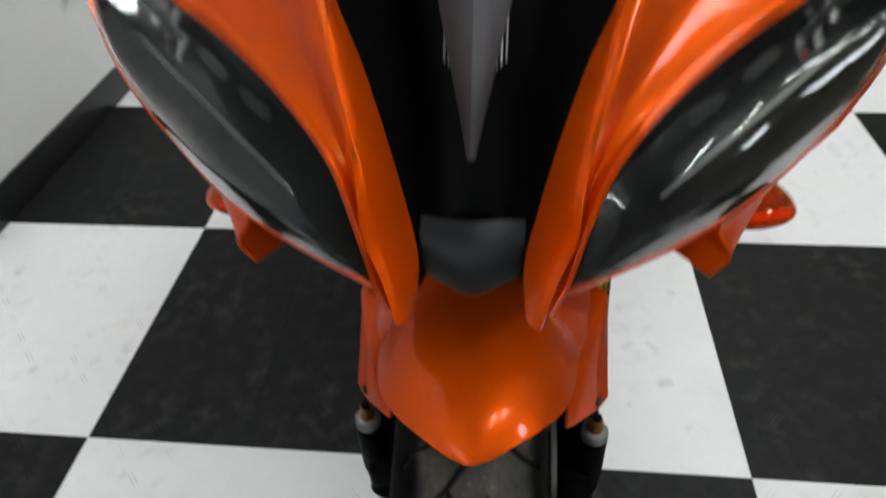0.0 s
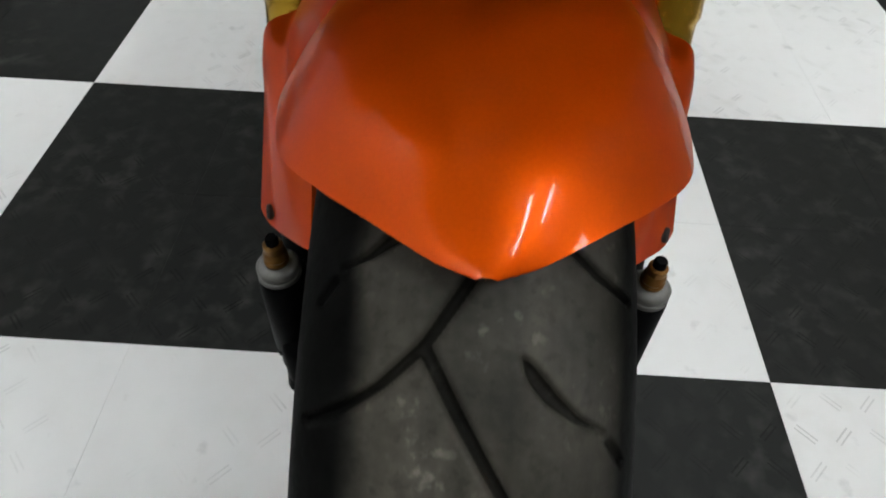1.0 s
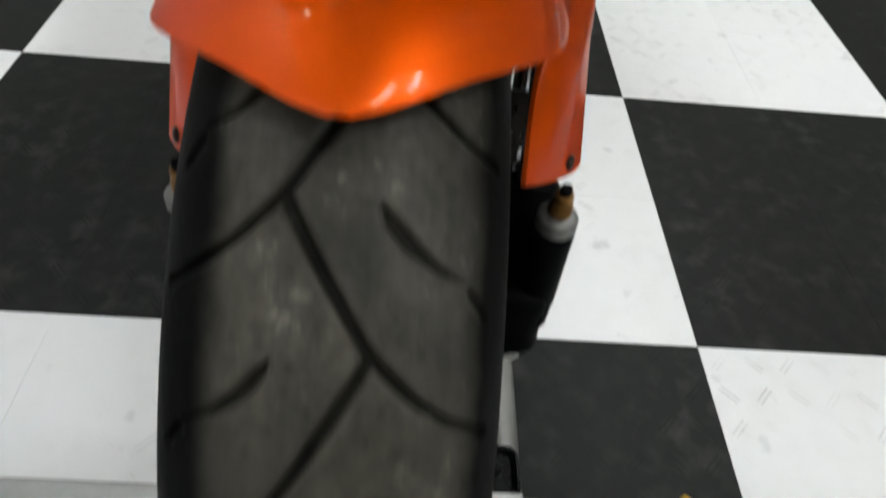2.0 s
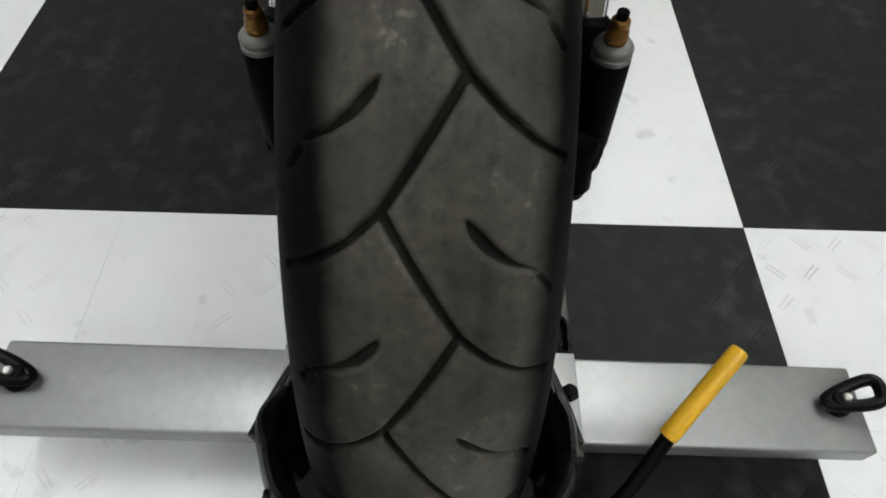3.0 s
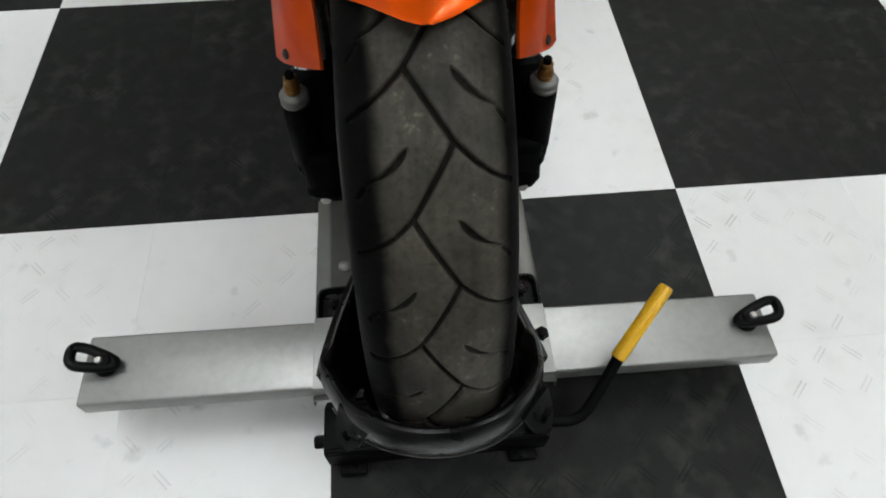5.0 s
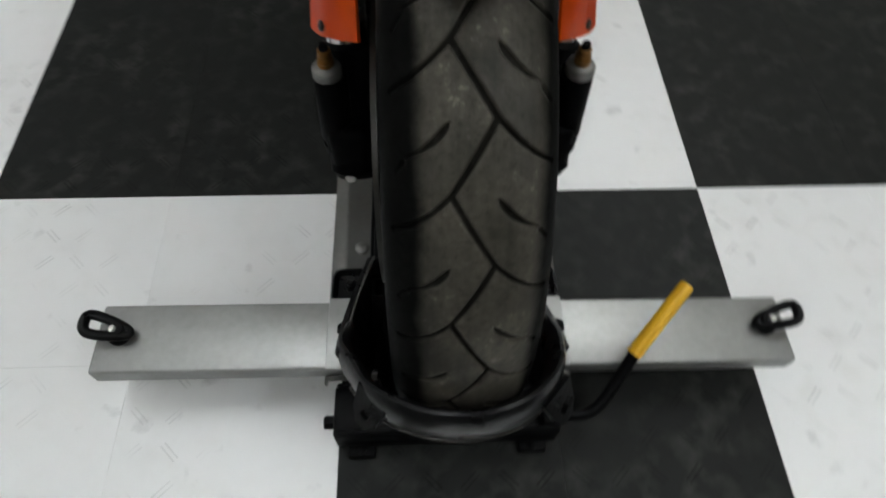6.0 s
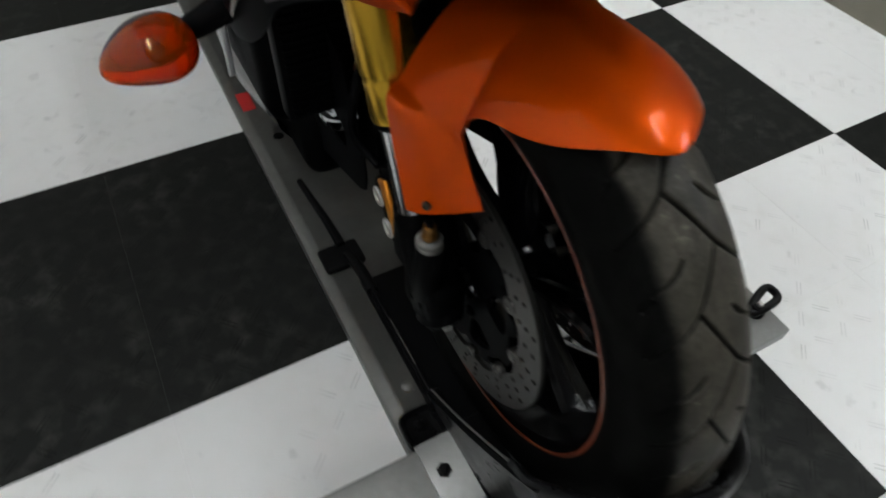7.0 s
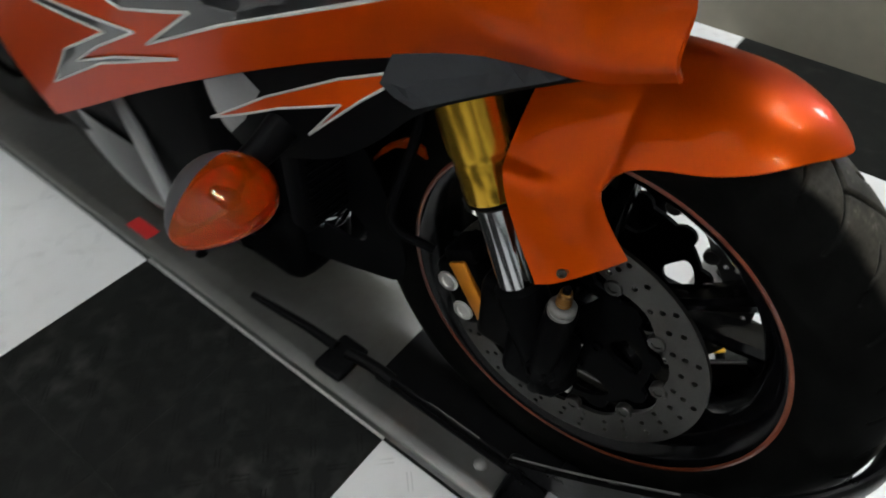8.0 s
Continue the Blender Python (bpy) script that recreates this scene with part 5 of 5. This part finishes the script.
for sx in (-1, 1):
    stand_part("saddle_bolt", lathe([(0, 0.0105), (0.002, 0.0105), (0.003, 0.0080), (0.008, 0.0080), (0.009, 0.0065)], TILT_BAR @ Vector((sx * 0.144, -0.305, 0.006)), TILT_BAR @ Vector((sx * 0.144, -0.305, 1)), 6), STAND_BLACK, "black bolt head", saddle)
    tray = [(0.0315 * q * math.copysign(abs(math.cos(w)) ** 0.45, math.cos(w)), 0.0320 * q * math.copysign(abs(math.sin(w)) ** 0.45, math.sin(w)), z) for q, z in ((1.0, 0.0), (1.0, 0.011), (0.95, 0.014), (0.86, 0.014), (0.80, 0.011), (0.70, 0.007), (0.40, 0.0065)) for w in [2 * math.pi * k / 36 for k in range(37)]]
    pad_bm = skin([[Vector((sx * 0.1305 + x, -0.2310 + y, STAND_TOP - 0.002 + z)) for x, y, z in tray[i * 37:(i + 1) * 37]] for i in range(7)])
    add(pad_bm, box((sx * 0.1305 - 0.014, -0.2450, STAND_TOP), (sx * 0.1305 + 0.014, -0.2170, STAND_TOP + 0.0050), 0.001, 1))
    bmesh.ops.remove_doubles(pad_bm, verts=pad_bm.verts[:], dist=1e-6)
    pad = stand_part("rail_bracket", pad_bm, CRADLE_BLACK, "black rounded bracket plate with a raised rim")
    stand_part("bracket_bolt", add(lathe([(0, 0.0095), (0.005, 0.0095), (0.008, 0.0075)], (sx * 0.134, -0.226, STAND_TOP + 0.004), (sx * 0.134, -0.226, 1), 6), lathe([(0, 0.0048), (0.010, 0.0048), (0.0115, 0.0035)], (sx * 0.134, -0.226, STAND_TOP + 0.006), (sx * 0.134, -0.226, 1), 14)), CRADLE_BLACK, "", pad)
    stand_part("rear_arm", tube([(sx * 0.117, 0.318, STAND_TOP + 0.008), (sx * 0.114, 0.260, STAND_TOP + 0.012), (sx * 0.110, 0.190, STAND_TOP + 0.016), (sx * 0.108, 0.130, STAND_TOP + 0.014)], (0.0060, 0.0085), 24, 12), STAND_BLACK, "black bent arm of the rear wheel support")
    stand_part("rail_bolt", lathe([(0, 0.010), (0.004, 0.010), (0.007, 0.006)], (sx * 0.121, -0.160, STAND_TOP), (sx * 0.121, -0.160, 1), 20), DULL_ALLOY, "", rail)
    # Solid black disc standing for the darkness inside a hole.
    stand_part("dark_hole_disc", lathe([(0, 0.011), (0.002, 0.011), (0.003, 0.009)], (sx * 0.108, 0.47, STAND_TOP - 0.001), (sx * 0.108, 0.47, 1), 20), STAND_BLACK, "", rail)
    stand_part("sticker", box((sx * 0.135 - 0.014, 0.575, STAND_TOP - 0.001), (sx * 0.135 + 0.014, 0.640, STAND_TOP + 0.002), 0.0005, 1), RED_STICKER, "small red sticker", rail)
foot = stand_part("front_foot", add(box((-0.152, -0.436, 0.010), (0.146, -0.366, 0.062), 0.005, 2), box((-0.148, -0.4345, 0.058), (0.142, -0.428, 0.068), 0.002, 1), box((-0.148, -0.372, 0.058), (0.142, -0.3665, 0.070), 0.002, 1), box((0.118, -0.432, 0.058), (0.146, -0.372, 0.084), 0.006, 2)), STAND_BLACK, "black steel box foot in front of the rail")
for x in (-0.118, 0.112):
    stand_part("foot_pad", add(box((x - 0.019, -0.450, 0.0), (x + 0.019, -0.428, 0.016), 0.004, 2), lathe([(0, 0.006), (0.004, 0.006), (0.005, 0.004)], (x, -0.442, 0.015), (x, -0.442, 1), 12)), STAND_BLACK, "", foot)
stand_part("foot_bolt", lathe([(0, 0.009), (0.012, 0.009), (0.014, 0.007)], (-0.152, -0.412, 0.046), (-1, -0.412, 0.046), 6), STAND_BLACK, "", foot)


def oval_bar(points, wide, tall, n=70, sides=18):
    """A bar of oval section along a smooth line, standing upright."""
    line = spline(points, n)
    rows = []
    for i, p in enumerate(line):
        d = (line[min(i + 1, n - 1)] - line[max(i - 1, 0)]).normalized()
        out = Vector((d.y, -d.x, 0)).normalized()
        up = out.cross(d)
        rows.append([p + wide * math.cos(2 * math.pi * k / sides) * out + tall * math.sin(2 * math.pi * k / sides) * up for k in range(sides + 1)])
    bm = skin(rows)
    bmesh.ops.remove_doubles(bm, verts=bm.verts[:], dist=1e-6)
    bmesh.ops.holes_fill(bm, edges=bm.edges[:])
    bmesh.ops.recalc_face_normals(bm, faces=bm.faces[:])
    return bm


HOOP = [(-0.1085, -0.402, 0.275), (-0.1080, -0.424, 0.298), (-0.0975, -0.448, 0.320), (-0.0760, -0.4830, 0.350), (-0.0400, -0.5090, 0.373), (0.000, -0.5180, 0.383), (0.0360, -0.5100, 0.380), (0.0640, -0.4880, 0.362), (0.0820, -0.4620, 0.336), (0.0925, -0.4300, 0.306), (0.0955, -0.402, 0.275)]
cradle = stand_part("wheel_cradle", oval_bar(HOOP, 0.0085, 0.0270), CRADLE_BLACK, "black bent steel cradle hoop round the tyre")
stand_part("hoop_hem", tube([Vector(p) + Vector((0.0070 * p[0] / 0.10, -0.0060, -0.0225)) for p in HOOP[2:9]], 0.0014, 50, 8), DISC, "worn bare metal edge", cradle)
# Black plate added over the pale saddle inside the hoop.
pan = []
for k in range(15):
    a = radians(4 + 40 * k / 14)
    pan.append([(x * 0.088, WY - (WR + 0.009 + lift) * math.sin(a), WZ - (WR + 0.009 + lift) * math.cos(a)) for x, lift in ((-1.0, -0.030), (-0.93, -0.010), (-0.6, 0.0), (0.0, 0.002), (0.6, 0.0), (0.93, -0.010), (1.0, -0.030))])
stand_part("cradle_pan", thicken(skin(pan), 0.003), STAND_BLACK, "black curved plate under the tyre", cradle)
for sx in (-1, 1):
    # Black strip added over the pale saddle beside the tyre.
    stand_part("cradle_cover_strip", box((min(sx * 0.050, sx * 0.1055), -0.366, 0.104), (max(sx * 0.050, sx * 0.1055), -0.2560, 0.1105), 0.0015, 1), STAND_BLACK, "", cradle)
    inset = 0.0 if sx < 0 else 0.013
    side = spline([(sx * (0.1070 - inset), -0.432, 0.332), (sx * (0.1085 - inset), -0.398, 0.300), (sx * (0.1080 - 0.9 * inset), -0.330, 0.235), (sx * (0.1045 - 0.6 * inset), -0.260, 0.168), (sx * 0.1000, -0.196, 0.110)], 36)
    sheet = []
    for i, p in enumerate(side):
        low = max(0.104 if p.y > -0.36 else 0.104 + 1.6 * (-0.36 - p.y), 0.060 if p.y > -0.255 else 0.104)
        foot_at = Vector((p.x - sx * 0.10 * (p.z - low), p.y, min(low, p.z - 0.012)))
        sheet.append([p + sx * Vector((0.003, 0, 0)), p.lerp(foot_at, 0.5) + sx * Vector((0.003, 0, 0)), foot_at + sx * Vector((0.003, 0, 0))])
    stand_part("cradle_side", thicken(skin(sheet, sx > 0), 0.006), CRADLE_BLACK, "black cradle side plate", cradle)
    stand_part("side_edge", tube([p + Vector((0, 0, 0.0008)) for p in side], 0.0016, 40, 8), DULL_ALLOY, "worn bare metal edge", cradle)
    stand_part("cradle_tab", turned(plate([(-0.018, 0.004), (0.018, 0.004), (0.014, -0.022), (0.006, -0.036), (-0.006, -0.036), (-0.014, -0.022)], 0.005, holes=[ring_points(0.0052, 12, 0.0, -0.020)]), Matrix.Translation((sx * 0.0750, -0.4880, 0.3660)) @ Matrix.Rotation(radians(sx * 47), 4, "Z") @ Matrix.Rotation(radians(62), 4, "X")), CRADLE_BLACK, "", cradle)
    stand_part("cradle_pivot", rod((sx * 0.088, -0.205, 0.092), (sx * 0.110, -0.205, 0.092), 0.016, 20), STAND_BLACK, "", cradle)
trough = stand_part("wheel_trough", add(box((-0.108, -0.2575, STAND_TOP - 0.001), (0.108, 0.050, STAND_TOP + 0.004), 0.001, 1)), STAND_BLACK, "black wheel trough bolted on the rail")
for sx in (-1, 1):
    stand_part("trough_ear", add(box((sx * 0.115 - 0.036, 0.086, STAND_TOP - 0.001), (sx * 0.115 + 0.036, 0.140, STAND_TOP + 0.013), 0.006, 3), tube([(sx * 0.098, 0.020, STAND_TOP + 0.010), (sx * 0.099, 0.070, STAND_TOP + 0.012), (sx * 0.106, 0.110, STAND_TOP + 0.012)], 0.010, 16, 12)), STAND_BLACK, "", trough)
    stand_part("trough_lip", box((sx * 0.098 - 0.003, -0.196, STAND_TOP + 0.003), (sx * 0.098 + 0.003, 0.060, STAND_TOP + 0.020), 0.0015), STAND_BLACK, "", trough)
    stand_part("trough_edge", tube([(sx * 0.098, -0.140, STAND_TOP + 0.0205), (sx * 0.098, -0.095, STAND_TOP + 0.0207), (sx * 0.098, -0.050, STAND_TOP + 0.0205)], 0.0014, 16, 8), DISC, "worn bare metal edge", trough)
lever = stand_part("lever", tube([(0.150, -0.412, 0.050), (0.185, -0.411, 0.050), (0.208, -0.396, 0.068), (0.243, -0.353, 0.128)], 0.0078, 30, 14), STAND_BLACK, "black bent lever with a yellow grip")
tip0, tip1 = Vector((0.238, -0.358, 0.121)), Vector((0.307, -0.287, 0.177))
stand_part("grip", lathe([(0, 0.0088), (0.001, 0.0099), ((tip1 - tip0).length - 0.006, 0.0099), ((tip1 - tip0).length - 0.001, 0.0088), ((tip1 - tip0).length, 0.0066)], tip0, tip1, 24), YELLOW, "yellow vinyl grip", lever)


# ---------------------------------------------------------------- floor pieces
floor = tagged(mesh_ob("floor", box((X0, Y0, -0.1), (X1, Y1, -0.0035)), SCREED, False), "black and white chequered vinyl tile floor", "floor", kind="structure")


def tile_mesh(name, x0, y0, x1, y1, material):
    g, c, t = 0.00012, 0.00025, 0.0045
    bm = bmesh.new()
    low = [bm.verts.new(p) for p in ((x0 + g, y0 + g, -t), (x1 - g, y0 + g, -t), (x1 - g, y1 - g, -t), (x0 + g, y1 - g, -t))]
    mid = [bm.verts.new((v.co.x, v.co.y, -c)) for v in low]
    s = g + c
    top = [bm.verts.new(p) for p in ((x0 + s, y0 + s, 0), (x1 - s, y0 + s, 0), (x1 - s, y1 - s, 0), (x0 + s, y1 - s, 0))]
    for a, b in ((low, mid), (mid, top)):
        for i in range(4):
            bm.faces.new((a[i], a[(i + 1) % 4], b[(i + 1) % 4], b[i]))
    bm.faces.new(top)
    data = bpy.data.meshes.new(name)
    bm.normal_update()
    bm.to_mesh(data)
    bm.free()
    data.materials.append(material)
    return data


FULL = {c: tile_mesh("tile", 0, 0, TILE, TILE, c_m) for c, c_m in ((0, TILE_BLACK), (1, TILE_WHITE))}
for i in range(math.floor(X0 / TILE), math.ceil(X1 / TILE)):
    for j in range(math.floor(Y0 / TILE), math.ceil(Y1 / TILE)):
        colour = (i // 2 + j // 2 + 1) % 2
        xa, xb = max(i * TILE, X0), min((i + 1) * TILE, X1)
        ya, yb = max(j * TILE, Y0), min((j + 1) * TILE, Y1)
        if xb - xa < 0.004 or yb - ya < 0.004:
            continue
        whole = xb - xa > TILE - 1e-6 and yb - ya > TILE - 1e-6
        data = FULL[colour] if whole else tile_mesh("tile", xa - i * TILE, ya - j * TILE, xb - i * TILE, yb - j * TILE, (TILE_BLACK, TILE_WHITE)[colour])
        ob = new("tile", data)
        ob.location = (i * TILE, j * TILE, 0)
        ob.parent = floor
